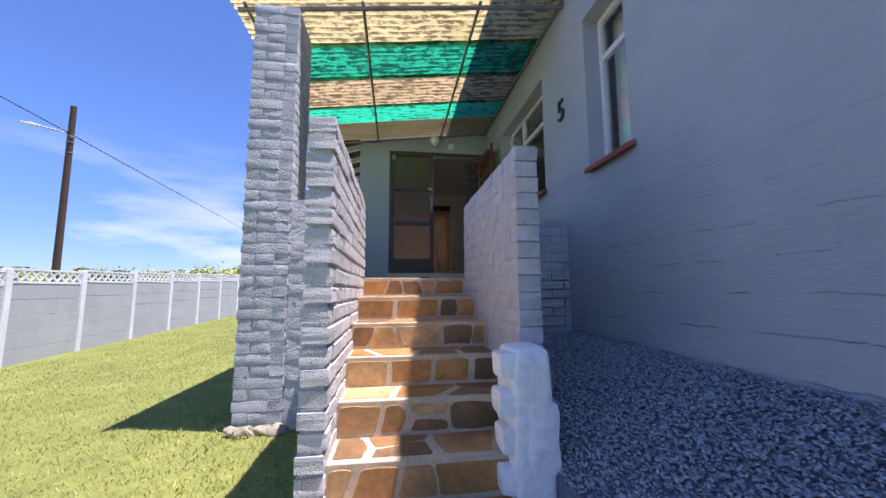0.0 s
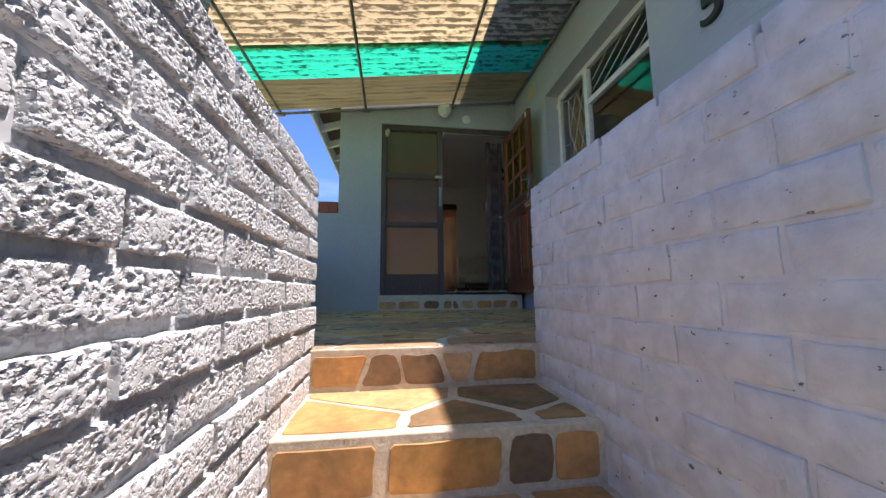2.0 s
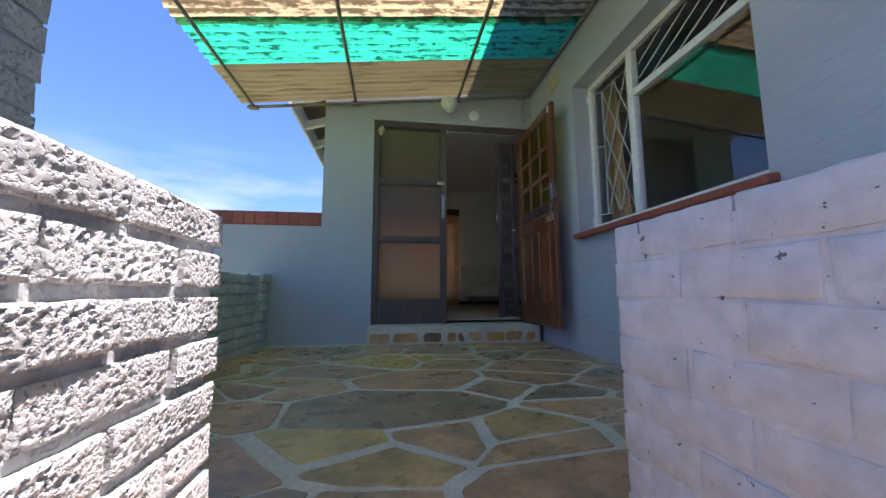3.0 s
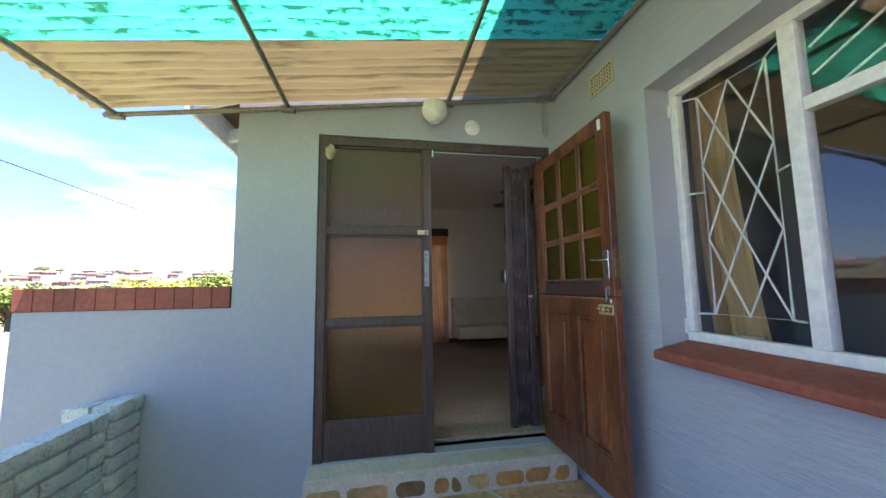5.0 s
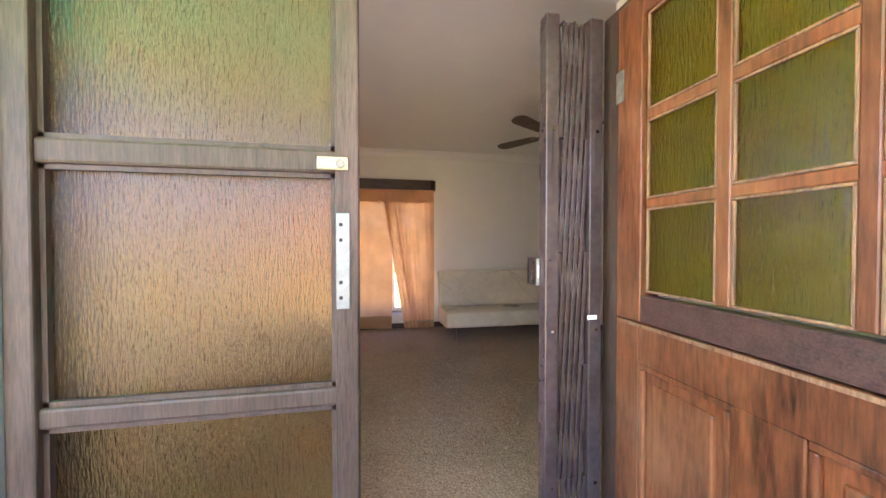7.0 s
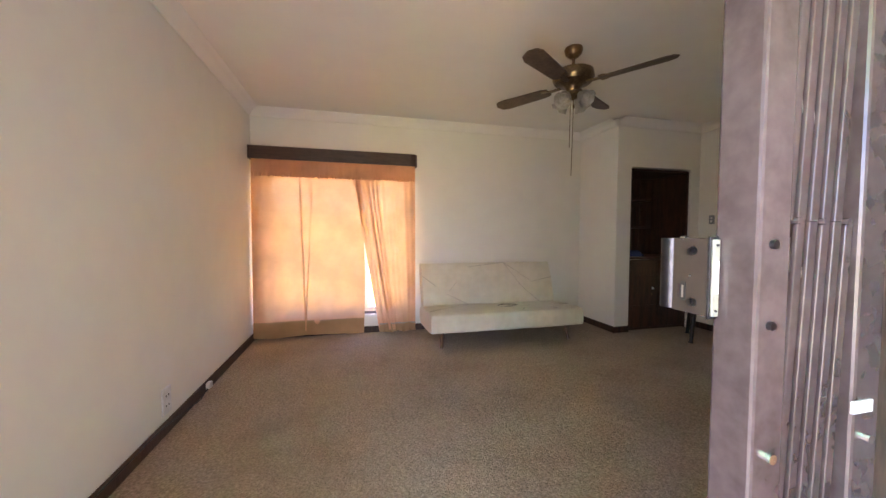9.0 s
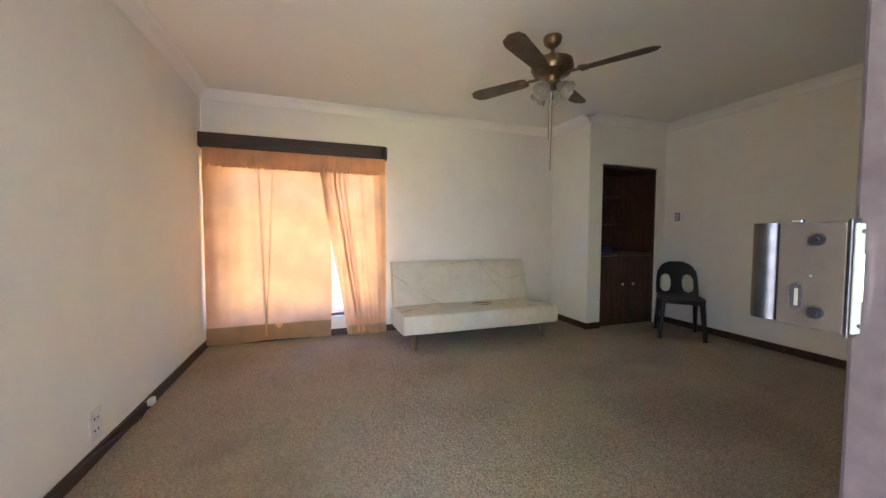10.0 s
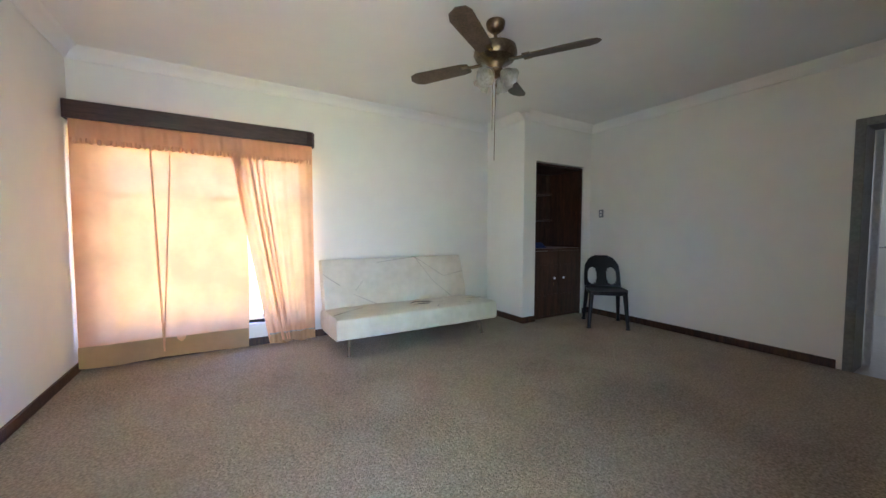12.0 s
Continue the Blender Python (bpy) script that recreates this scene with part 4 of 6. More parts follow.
# ---- doors and windows ----
entrance = structure("door_1", boxes((-0.04, 1.652, WY + 0.01, WY + 0.09, 3.555, 3.618), (-0.04, 0.02, WY + 0.01, WY + 0.09, 1.465, 3.555), (1.606, 1.652, WY + 0.01, WY + 0.09, 1.465, 3.555),
                     (0.675, 0.735, WY + 0.01, WY + 0.09, 1.465, 3.555), bevel=0.006), "dark_wood", "dark weathered timber entrance frame with glazed side screen", "door frame")
part("bottom_rail", boxes((0.012, 0.683, WY + 0.025, WY + 0.075, 1.465, 1.71), bevel=0.006), "dark_wood", entrance)
for z0, z1 in ((2.31, 2.36), (2.925, 2.985)):
    part("rail", boxes((0.011, 0.684, WY + 0.02, WY + 0.08, z0, z1), bevel=0.008), "dark_wood", entrance)
for z0, z1 in ((1.71, 2.31), (2.36, 2.925), (2.985, 3.555)):
    pane = part("pane", boxes((0.02, 0.675, WY + 0.047, WY + 0.053, z0, z1)), "ripple", entrance, "rippled bronze glass")
    pane.visible_shadow = False
    part("glazing_bead", boxes((0.02, 0.675, WY + 0.03, WY + 0.045, z0, z0 + 0.012), (0.02, 0.675, WY + 0.03, WY + 0.045, z1 - 0.012, z1), (0.02, 0.032, WY + 0.03, WY + 0.045, z0, z1), (0.663, 0.675, WY + 0.03, WY + 0.045, z0, z1)), "dark_wood", entrance)
part("strike_plate", boxes((0.678, 0.712, WY + 0.004, WY + 0.012, 2.57, 2.82), bevel=0.002), "zinc", entrance, "zinc strike plate with screws")
for z in (2.60, 2.64, 2.75, 2.79):
    part("screw", tubes(((0.69, WY - 0.001, z), (0.69, WY + 0.006, z), 0.005)), "black_paint", entrance)
part("latch_block", boxes((0.632, 0.708, WY - 0.003, WY + 0.012, 2.931, 2.963), bevel=0.003), "ivory", entrance, "cream latch block")
part("latch_knob", tubes(((0.69, WY - 0.012, 2.945), (0.69, WY, 2.945), 0.012)), "steel", entrance)
part("jamb_lining", boxes((1.606, 1.650, WY + 0.09, WY + 0.224, 1.502, 3.552), (-0.038, 0.012, WY + 0.09, WY + 0.224, 1.502, 3.552), bevel=0.003), "dark_wood", entrance)
part("draught_strip", boxes((0.74, 1.60, WY + 0.03, WY + 0.04, 3.541, 3.552)), "zinc", entrance, "pale strip under the door head")
part("hook", boxes((0.742, 0.752, WY + 0.0, WY + 0.02, 3.50, 3.55)), "white", entrance)

nest_bm = bmesh.new()
bmesh.ops.create_icosphere(nest_bm, subdivisions=3, radius=0.05)
for v in nest_bm.verts:
    v.co *= 1 + 0.35 * noise.noise(v.co * 40)
    v.co = Vector((v.co.x * 0.7 + 0.04, v.co.y * 0.5 + WY + 0.006, v.co.z * 1.05 + 3.50))
tagged(part("mud_nest", nest_bm, "nest", None, "", True), "pale crusted insect nest stuck on the door frame corner", "nest")


def stable_door():
    """The entrance leaf, folded out against the facade; it has an upper and a lower half."""
    root = thing("stable_door", "open red-brown stable door with nine amber panes over two panels", "door")
    root.matrix_basis = pose(1.602, WY + 0.085, 1.475, 0, 0, -90.8)
    W, T, S, H = 0.90, 0.042, 1.025, 2.02
    # local x runs from the hinge to the free edge, y is thickness
    up = part("upper_leaf", boxes((0, 0.105, -T, 0, S + 0.004, H), (W - 0.088, W, -T, 0, S + 0.004, H), (0.105, W - 0.088, -T, 0, H - 0.077, H), bevel=0.004), "door_wood", root)
    part("bottom_rail", boxes((0.105, W - 0.088, -T + 0.001, -0.001, S + 0.004, S + 0.085), bevel=0.004), "rail_wood", up, "darker weathered rail")
    x0, x1, z0, z1 = 0.118, W - 0.086, S + 0.095, H - 0.075
    cols = ((x0, 0.340), (0.376, 0.590), (0.620, x1))
    rows = ((z0, 1.370), (1.398, 1.630), (1.660, z1))
    for (_, a), (b, _) in zip(cols, cols[1:]):
        part("glazing_bar", boxes((a, b, -T + 0.006, -0.006, z0, z1), bevel=0.004), "door_wood", up)
    for (_, a), (b, _) in zip(rows, rows[1:]):
        part("glazing_bar", boxes((x0, x1, -T + 0.008, -0.007, a, b), bevel=0.004), "door_wood", up)
    for a, b in cols:
        for c, d in rows:
            part("pane", boxes((a, b, -0.024, -0.019, c, d)), "amber", up, "amber rippled glass")
            part("glazing_bead", boxes((a, b, -0.034, -0.026, c, c + 0.007), (a, b, -0.034, -0.026, d - 0.007, d), (a, a + 0.007, -0.034, -0.026, c + 0.007, d - 0.007), (b - 0.007, b, -0.034, -0.026, c + 0.007, d - 0.007), bevel=0.002), "worn_wood", up, "pale worn glazing bead")
    low = part("lower_leaf", boxes((0, 0.10, -T, 0, 0.01, S), (W - 0.10, W, -T, 0, 0.01, S), (0.10, W - 0.10, -T, 0, S - 0.12, S), (0.10, W - 0.10, -T, 0, 0.01, 0.20), (0.385, 0.53, -T, 0, 0.20, S - 0.12), bevel=0.004), "door_wood", root)
    for a, b in ((0.10, 0.385), (0.53, W - 0.10)):
        part("door_panel", boxes((a, b, -T + 0.018, -0.012, 0.20, S - 0.12), (a + 0.045, b - 0.045, -T + 0.008, -0.004, 0.25, S - 0.17), bevel=0.008), "door_wood", low)
        for d in ((a, b, -T + 0.002, -T + 0.017, S - 0.138, S - 0.12), (a, b, -T + 0.002, -T + 0.017, 0.20, 0.218), (a, a + 0.018, -T + 0.002, -T + 0.017, 0.218, S - 0.138), (b - 0.018, b, -T + 0.002, -T + 0.017, 0.218, S - 0.138)):
            part("moulding", boxes(d, bevel=0.005), "door_wood", low)
    part("weather_edge", boxes((0.02, W - 0.02, -T - 0.0015, -T + 0.004, S - 0.012, S - 0.002), bevel=0.001), "worn_wood", low, "bare worn top edge")
    f = -T - 0.001
    plate = part("lock_plate", boxes((W - 0.072, W - 0.027, f - 0.004, f, S + 0.098, S + 0.248), bevel=0.003), "chrome", up, "chrome lock plate with keyhole")
    part("keyhole", tubes(((W - 0.05, f - 0.006, S + 0.135), (W - 0.05, f - 0.003, S + 0.135), 0.006)), "black_paint", plate)
    part("lever_handle", sweep([(W - 0.05, f, S + 0.197), (W - 0.05, f - 0.03, S + 0.197), (W - 0.056, f - 0.042, S + 0.197), (W - 0.075, f - 0.047, S + 0.196), (W - 0.105, f - 0.047, S + 0.199), (W - 0.122, f - 0.043, S + 0.204)], 0.0075), "chrome", plate, "curved chrome lever", True)
    part("slide_bolt", boxes((W - 0.07, W - 0.03, f - 0.006, f, S + 0.012, S + 0.06), bevel=0.003), "steel", up)
    part("bolt_rod", tubes(((W - 0.05, f - 0.012, S - 0.02), (W - 0.05, f - 0.012, S + 0.045), 0.005)), "steel", up)
    part("bolt_keep", boxes((W - 0.078, W - 0.022, f - 0.006, f, S - 0.03, S - 0.008), bevel=0.002), "chrome", low)
    brass = part("brass_bolt", boxes((W - 0.138, W - 0.012, f - 0.005, f, S - 0.090, S - 0.036), bevel=0.003), "bright_brass", low, "brass sliding bolt on its plate")
    part("bolt_rod", tubes(((W - 0.135, f - 0.012, S - 0.061), (W - 0.02, f - 0.012, S - 0.061), 0.007)), "bright_brass", brass)
    for x in (W - 0.128, W - 0.10, W - 0.055, W - 0.022):
        part("bolt_guide", boxes((x - 0.004, x + 0.004, f - 0.021, f - 0.004, S - 0.074, S - 0.048), bevel=0.002), "brass", brass)
    part("bolt_knob", tubes(((W - 0.075, f - 0.026, S - 0.065), (W - 0.075, f - 0.008, S - 0.062), 0.008)), "bright_brass", brass)
    part("hinge", boxes((-0.004, 0.03, f - 0.003, f, 0.25, 0.35)), "steel", low)
    part("hinge", boxes((-0.004, 0.03, f - 0.003, f, H - 0.3, H - 0.2)), "steel", up)
    part("catch", boxes((W - 0.05, W - 0.03, f - 0.012, f, H - 0.09, H - 0.03), bevel=0.003), "white", up, "white plastic catch")
    part("edge_lock", boxes((W, W + 0.003, -T + 0.010, -0.010, S + 0.10, S + 0.25), bevel=0.001), "brass", up)
    part("edge_knob", tubes(((W, -T / 2, S + 0.05), (W + 0.014, -T / 2, S + 0.05), 0.006)), "brass", up)
    return root


stable_door()


def trellis_gate():
    root = thing("trellis_gate", "brown steel folding security gate pushed open against the door jamb", "security gate")
    y0, y1, z0, z1 = 6.505, 6.555, 1.505, 3.52
    part("lead_post", boxes((1.347, 1.396, y0, y1, z0, z1), bevel=0.004), "gate", root)
    part("end_post", boxes((1.512, 1.561, y0, y1, z0, z1), bevel=0.004), "gate", root)
    # folded lattice: flat bars in two layers that lean past each other from joint to joint
    xs = [1.404 + 0.0205 * i for i in range(5)]
    rise = (z1 - z0 - 0.04) / 5
    for i, x in enumerate(xs):
        for k in range(5):
            for s, y in ((1, y0 + 0.008), (-1, y0 + 0.024)):
                bm = boxes((-0.0065, 0.0065, 0, 0.005, 0, rise), bevel=0.0012)
                for v in bm.verts:
                    f = v.co.z / rise
                    v.co = Vector((v.co.x + x + 0.020 * (f if s > 0 else 1 - f), v.co.y + y, v.co.z + z0 + 0.02 + k * rise))
                part("lattice_bar", bm, "gate", root)
    for x in xs[::2]:
        for k in range(6):
            part("rivet", tubes(((x + 0.010, y0 + 0.003, z0 + 0.02 + k * rise), (x + 0.010, y0 + 0.032, z0 + 0.02 + k * rise), 0.004), seg=8), "gate", root)
    for x in (1.372, 1.537):
        part("slot", boxes((x - 0.003, x + 0.003, y0 - 0.001, y0 + 0.004, 2.995, 3.12)), "black_paint", root)
        for z in (1.898, 2.44, 3.128):
            part("rivet", tubes(((x, y0 - 0.006, z), (x, y0 + 0.002, z), 0.006)), "chrome", root)
    part("tag", boxes((1.505, 1.540, y0 - 0.004, y0 - 0.001, 2.475, 2.49)), "white", root, "white strip of tape")
    # lock case: end cap, box, bolts, brass forend
    case = part("lock_case", boxes((1.333, 1.3465, 6.5515, 6.599, 2.593, 2.6895), bevel=0.0012), "lock_steel", root, "brown steel lock case")
    part("end_cap", tubes(((1.3445, 6.6115, 2.594), (1.3445, 6.6115, 2.689), 0.0135), seg=24), "dark_chrome", case, "rounded chrome edge", True)
    part("forend_frame", boxes((1.3325, 1.3465, 6.5485, 6.5515, 2.5905, 2.6915), bevel=0.0008), "dark_chrome", case)
    part("forend", boxes((1.3345, 1.345, 6.5455, 6.5485, 2.594, 2.688), bevel=0.001), "forend", case, "pale steel forend plate with slot")
    part("latch_slot", boxes((1.338, 1.3425, 6.5445, 6.5457, 2.622, 2.662)), "white", case)
    for z in (2.601, 2.681):
        part("screw", tubes(((1.340, 6.5440, z), (1.340, 6.5457, z), 0.0016), seg=8), "black_paint", case)
    for y, z in ((6.570, 2.6735), (6.569, 2.608)):
        part("bolt_head", tubes(((1.3285, y, z), (1.334, y, z), 0.0052), ((1.3265, y, z), (1.3285, y, z), 0.0030), seg=14), "dark_chrome", case, "domed bolt head", True)
    part("stud", tubes(((1.3318, 6.5735, 2.641), (1.3335, 6.5735, 2.641), 0.0012), seg=8), "chrome", case)
    part("rim_stud", boxes((1.333, 1.338, 6.582, 6.590, 2.689, 2.692), bevel=0.0008), "chrome", case)
    hole = bmesh.new()
    rim = [(6.5835 + 0.0042 * math.cos(a), 2.6205 + (0.0085 if math.sin(a) > 0 else -0.0085) + 0.0042 * math.sin(a)) for a in [radians(15 * k) for k in range(24)]]
    face = hole.faces.new([hole.verts.new((1.3334, y, z)) for y, z in rim])
    for v in bmesh.ops.extrude_face_region(hole, geom=[face])["geom"]:
        if isinstance(v, bmesh.types.BMVert):
            v.co.x -= 0.0011
    bmesh.ops.recalc_face_normals(hole, faces=hole.faces)
    escutcheon = part("escutcheon", hole, "black_paint", case, "oval black keyhole plate")
    part("keyhole", boxes((1.3318, 1.3324, 6.5822, 6.5848, 2.612, 2.628)), "steel", escutcheon)
    part("cover_pin", boxes((1.3321, 1.3335, 6.5885, 6.5905, 2.612, 2.629)), "gate", case)
    for z in (2.683, 2.592):
        part("bolt_head", tubes(((1.366, 6.5, z), (1.366, 6.506, z), 0.005), seg=10), "dark_chrome", root)
    return root


trellis_gate()


def window(name, y0, y1, z0, z1, mullion, transom, label):
    """A white steel window set back in the facade; mullion and transom may be None."""
    x = FX + 0.142
    win = structure(name, boxes((x, x + 0.045, y0, y1, z0, z0 + 0.045), (x, x + 0.045, y0, y1, z1 - 0.045, z1), (x, x + 0.045, y0, y0 + 0.04, z0 + 0.045, z1 - 0.045), (x, x + 0.045, y1 - 0.04, y1, z0 + 0.045, z1 - 0.045), bevel=0.004), "white", label, "window")
    lights = []
    if mullion:
        part("mullion", boxes((x - 0.004, x + 0.049, mullion - 0.028, mullion + 0.028, z0 + 0.045, z1 - 0.045), bevel=0.004), "white", win)
        lights.append((mullion + 0.028, y1 - 0.04, z0 + 0.045, z1 - 0.045))
        a, b = y0 + 0.04, mullion - 0.028
    else:
        a, b = y0 + 0.04, y1 - 0.04
    part("transom", boxes((x - 0.002, x + 0.047, a, b, transom - 0.025, transom + 0.025), bevel=0.004), "white", win)
    lights += [(a, b, z0 + 0.045, transom - 0.025), (a, b, transom + 0.025, z1 - 0.045)]
    for l0, l1, h0, h1 in lights:
        p = part("pane", boxes((x + 0.018, x + 0.022, l0, l1, h0, h1)), "glass", win, "clear window glass")
        p.visible_shadow = False
    return win, lights, x


win2, lights2, wx = window("window_2", 3.90, 5.415, 2.295, 3.57, 4.875, 3.20, "large white steel window with burglar bars and a tan curtain")
la, lb, ha, hb = lights2[0]
# diamond grille: bars that cross two of its three rows from side to side
gy0, gy1, gz0, gz1 = 5.005, 5.325, 2.425, 3.49
row = (gz1 - gz0) / 3
for k in range(-1, 3):
    for s in (-1, 1):
        ends = []
        for z in (gz0 + k * row, gz0 + (k + 2) * row):
            u = (z - gz0 - k * row) / (2 * row)
            zc = min(max(z, gz0), gz1)
            uc = u + (zc - z) / (2 * row)
            ends.append((wx + 0.075, gy1 + (gy0 - gy1) * (uc if s > 0 else 1 - uc), zc))
        part("burglar_bar", sweep(ends, 0.0048, 6), "white", win2)
part("grille_frame", sweep([(wx + 0.075, gy0, gz0), (wx + 0.075, gy1, gz0), (wx + 0.075, gy1, gz1), (wx + 0.075, gy0, gz1)], 0.006, 6, True), "white", win2)
for z in (gz0, gz1, (gz0 + gz1) / 2 + 0.05):
    for y, out in ((gy0, -0.075), (gy1, 0.05)):
        part("grille_stub", tubes(((wx + 0.075, y, z), (wx + 0.03, y + out, z), 0.005), seg=6), "white", win2)
la2, lb2, ha2, hb2 = lights2[2]
for k in range(6):
    # long parallel slanting bars, cut at the sides of the light
    run, rise = 0.62, hb2 - ha2
    y0 = lb2 + 0.40 - 0.22 * k
    pts = [(y0 - run * u / 40, ha2 + rise * u / 40) for u in range(41) if la2 <= y0 - run * u / 40 <= lb2]
    if len(pts) > 2:
        part("burglar_bar", sweep([(wx + 0.055, *pts[0]), (wx + 0.055, *pts[-1])], 0.005, 6), "white", win2)
part("window_stay", boxes((wx + 0.050, wx + 0.066, 5.10, 5.20, 2.342, 2.354)), "chrome", win2, "chrome casement stay")
part("hinge", boxes((wx - 0.012, wx, 5.40, 5.416, 2.33, 2.40)), "white", win2)
part("hinge", boxes((wx - 0.012, wx, 5.40, 5.416, 3.42, 3.49)), "white", win2)


def sill(name, y0, y1, z, drop):
    bm = boxes((1.645, FX + 0.142, y0, y1, z - 0.045, z), bevel=0.012)
    for v in bm.verts:
        v.co.z += drop / 0.205 * (v.co.x - FX - 0.142)
    structure(name, bm, "red_brick", "red-brown painted sloping window sill", "window sill")


sill("trim_sill_2", 3.86, 5.413, 2.30, 0.04)
win1, _, _ = window("window_1", 2.47, 3.01, 2.26, 3.56, None, 3.18, "narrow white steel window with a lace curtain")
sill("trim_sill_1", 2.42, 3.005, 2.265, 0.08)


def cloth(x0, y0, x1, y1, z0, z1, folds, depth, seed, hem=0.0, narrow=None, nx=60, nz=24):
    """Hanging cloth between two plan points with folds; narrow(u, v) may shift the cloth along itself."""
    rnd = random.Random(seed)
    ph = [rnd.uniform(0, 6.28) for _ in range(4)]
    a, b = Vector((x0, y0, 0)), Vector((x1, y1, 0))
    u = b - a
    nrm = Vector((-u.y, u.x, 0)).normalized()
    bm = bmesh.new()
    g = []
    for j in range(nz + 1):
        v = j / nz
        row = []
        for i in range(nx + 1):
            s = i / nx
            q = narrow(s, v) if narrow else s
            wob = math.sin(folds * 6.28 * s + ph[0]) * 0.6 + math.sin(folds * 2.7 * 6.28 * s + ph[1] + 1.5 * v) * 0.25 + math.sin(folds * 0.6 * 6.28 * s + ph[2] - 2 * v) * 0.4
            p = a + u * q + nrm * depth * wob * (0.55 + 0.45 * (1 - v))
            row.append(bm.verts.new((p.x, p.y, z0 + (z1 - z0) * v + (hem * math.sin(folds * 4 * s + ph[3]) * (1 - v)))))
        g.append(row)
    for j in range(nz):
        for i in range(nx):
            bm.faces.new((g[j][i], g[j][i + 1], g[j + 1][i + 1], g[j + 1][i]))
    return bm


tagged(part("tan_curtain", cloth(2.05, 5.10, 2.05, 5.50, 1.9, 3.62, 3.2, 0.03, 3, narrow=lambda s, v: 0.35 + 0.72 * v - 0.35 * v * v + (s - 0.5) * (0.72 - 0.24 * v)), "tan_curtain", None, "", True), "gathered tan curtain behind the barred casement", "curtain")
tagged(part("lace_curtain", cloth(2.02, 2.45, 2.02, 3.03, 2.1, 3.6, 6, 0.02, 4), "lace", None, "", True), "white lace curtain behind the narrow window", "curtain")

win3 = structure("window_3", boxes((-0.03, 1.60, 10.66, 10.70, 1.74, 1.79), (-0.03, 1.60, 10.66, 10.70, 3.35, 3.40), (-0.03, 0.02, 10.66, 10.70, 1.79, 3.35), (1.55, 1.60, 10.66, 10.70, 1.79, 3.35),
                                  (1.03, 1.09, 10.66, 10.70, 1.79, 3.35), (0.02, 1.03, 10.66, 10.70, 2.92, 2.97), (1.09, 1.55, 10.66, 10.70, 2.92, 2.97), (0.50, 0.53, 10.66, 10.70, 2.97, 3.35), bevel=0.003), "white", "bright white-framed lounge window behind the curtains", "window")
for x0, x1, z0, z1 in ((0.02, 1.03, 1.79, 2.92), (1.09, 1.55, 1.79, 2.92), (0.02, 0.50, 2.97, 3.35), (0.53, 1.03, 2.97, 3.35), (1.09, 1.55, 2.97, 3.35)):
    p = part("pane", boxes((x0, x1, 10.678, 10.682, z0, z1)), "glass", win3)
    p.visible_shadow = False
structure("trim_sill_3", boxes((-0.05, 1.64, 10.50, 10.66, 1.71, 1.74), bevel=0.004), "white", "white painted inner window sill", "window sill")

frame2 = structure("door_2", boxes((5.165, 5.435, 7.335, 7.395, 1.5, 3.525), (5.165, 5.435, 6.625, 6.685, 1.5, 3.525), (5.165, 5.435, 6.685, 7.335, 3.465, 3.525), bevel=0.004), "frame_grey", "grey steel frame of the inner doorway", "door frame")
inner = thing("inner_door", "plain white flush door standing open beyond the doorway", "door")
inner.matrix_basis = pose(5.45, 7.33, 1.52, 0, 0, 8)
part("leaf", boxes((0, 0.72, -0.04, 0, 0.01, 1.94), bevel=0.003), "white", inner)
part("door_handle", sweep([(0.64, -0.04, 0.98), (0.64, -0.085, 0.98), (0.58, -0.09, 0.98)], 0.009), "chrome", inner, "chrome lever", True)


# ---- lounge things ----
def pelmet():
    bm = bmesh.new()
    pts = [(-0.165, 10.515), (-0.165, 10.385), (1.58, 10.385), (1.635, 10.40), (1.66, 10.44), (1.66, 10.515)]
    inn = [(-0.145, 10.515), (-0.145, 10.405), (1.575, 10.405), (1.625, 10.417), (1.64, 10.445), (1.64, 10.515)]
    lo_o, hi_o, lo_i, hi_i = [[bm.verts.new((x, y, z)) for x, y in p] for p, z in ((pts, 3.495), (pts, 3.632), (inn, 3.495), (inn, 3.632))]
    for i in range(5):
        bm.faces.new((lo_o[i], lo_o[i + 1], hi_o[i + 1], hi_o[i]))
        bm.faces.new((lo_i[i], hi_i[i], hi_i[i + 1], lo_i[i + 1]))
        bm.faces.new((lo_o[i], lo_i[i], lo_i[i + 1], lo_o[i + 1]))
        bm.faces.new((hi_o[i], hi_o[i + 1], hi_i[i + 1], hi_i[i]))
    bmesh.ops.recalc_face_normals(bm, faces=bm.faces)
    return bm


tagged(part("pelmet", pelmet(), "pelmet"), "dark brown timber curtain pelmet with a rounded end", "pelmet")
left_c = thing("curtain_pair", "thin peach curtains with a frilled valance glowing in daylight", "curtain")


def curtain_left(s, v):
    return s + 0.012 * math.sin(5 * v) * s


def curtain_right(s, v):
    # the inner edge is drawn aside towards the foot
    lo = 0.42 * (1 - v) ** 1.1
    return lo + (1 - lo) * s


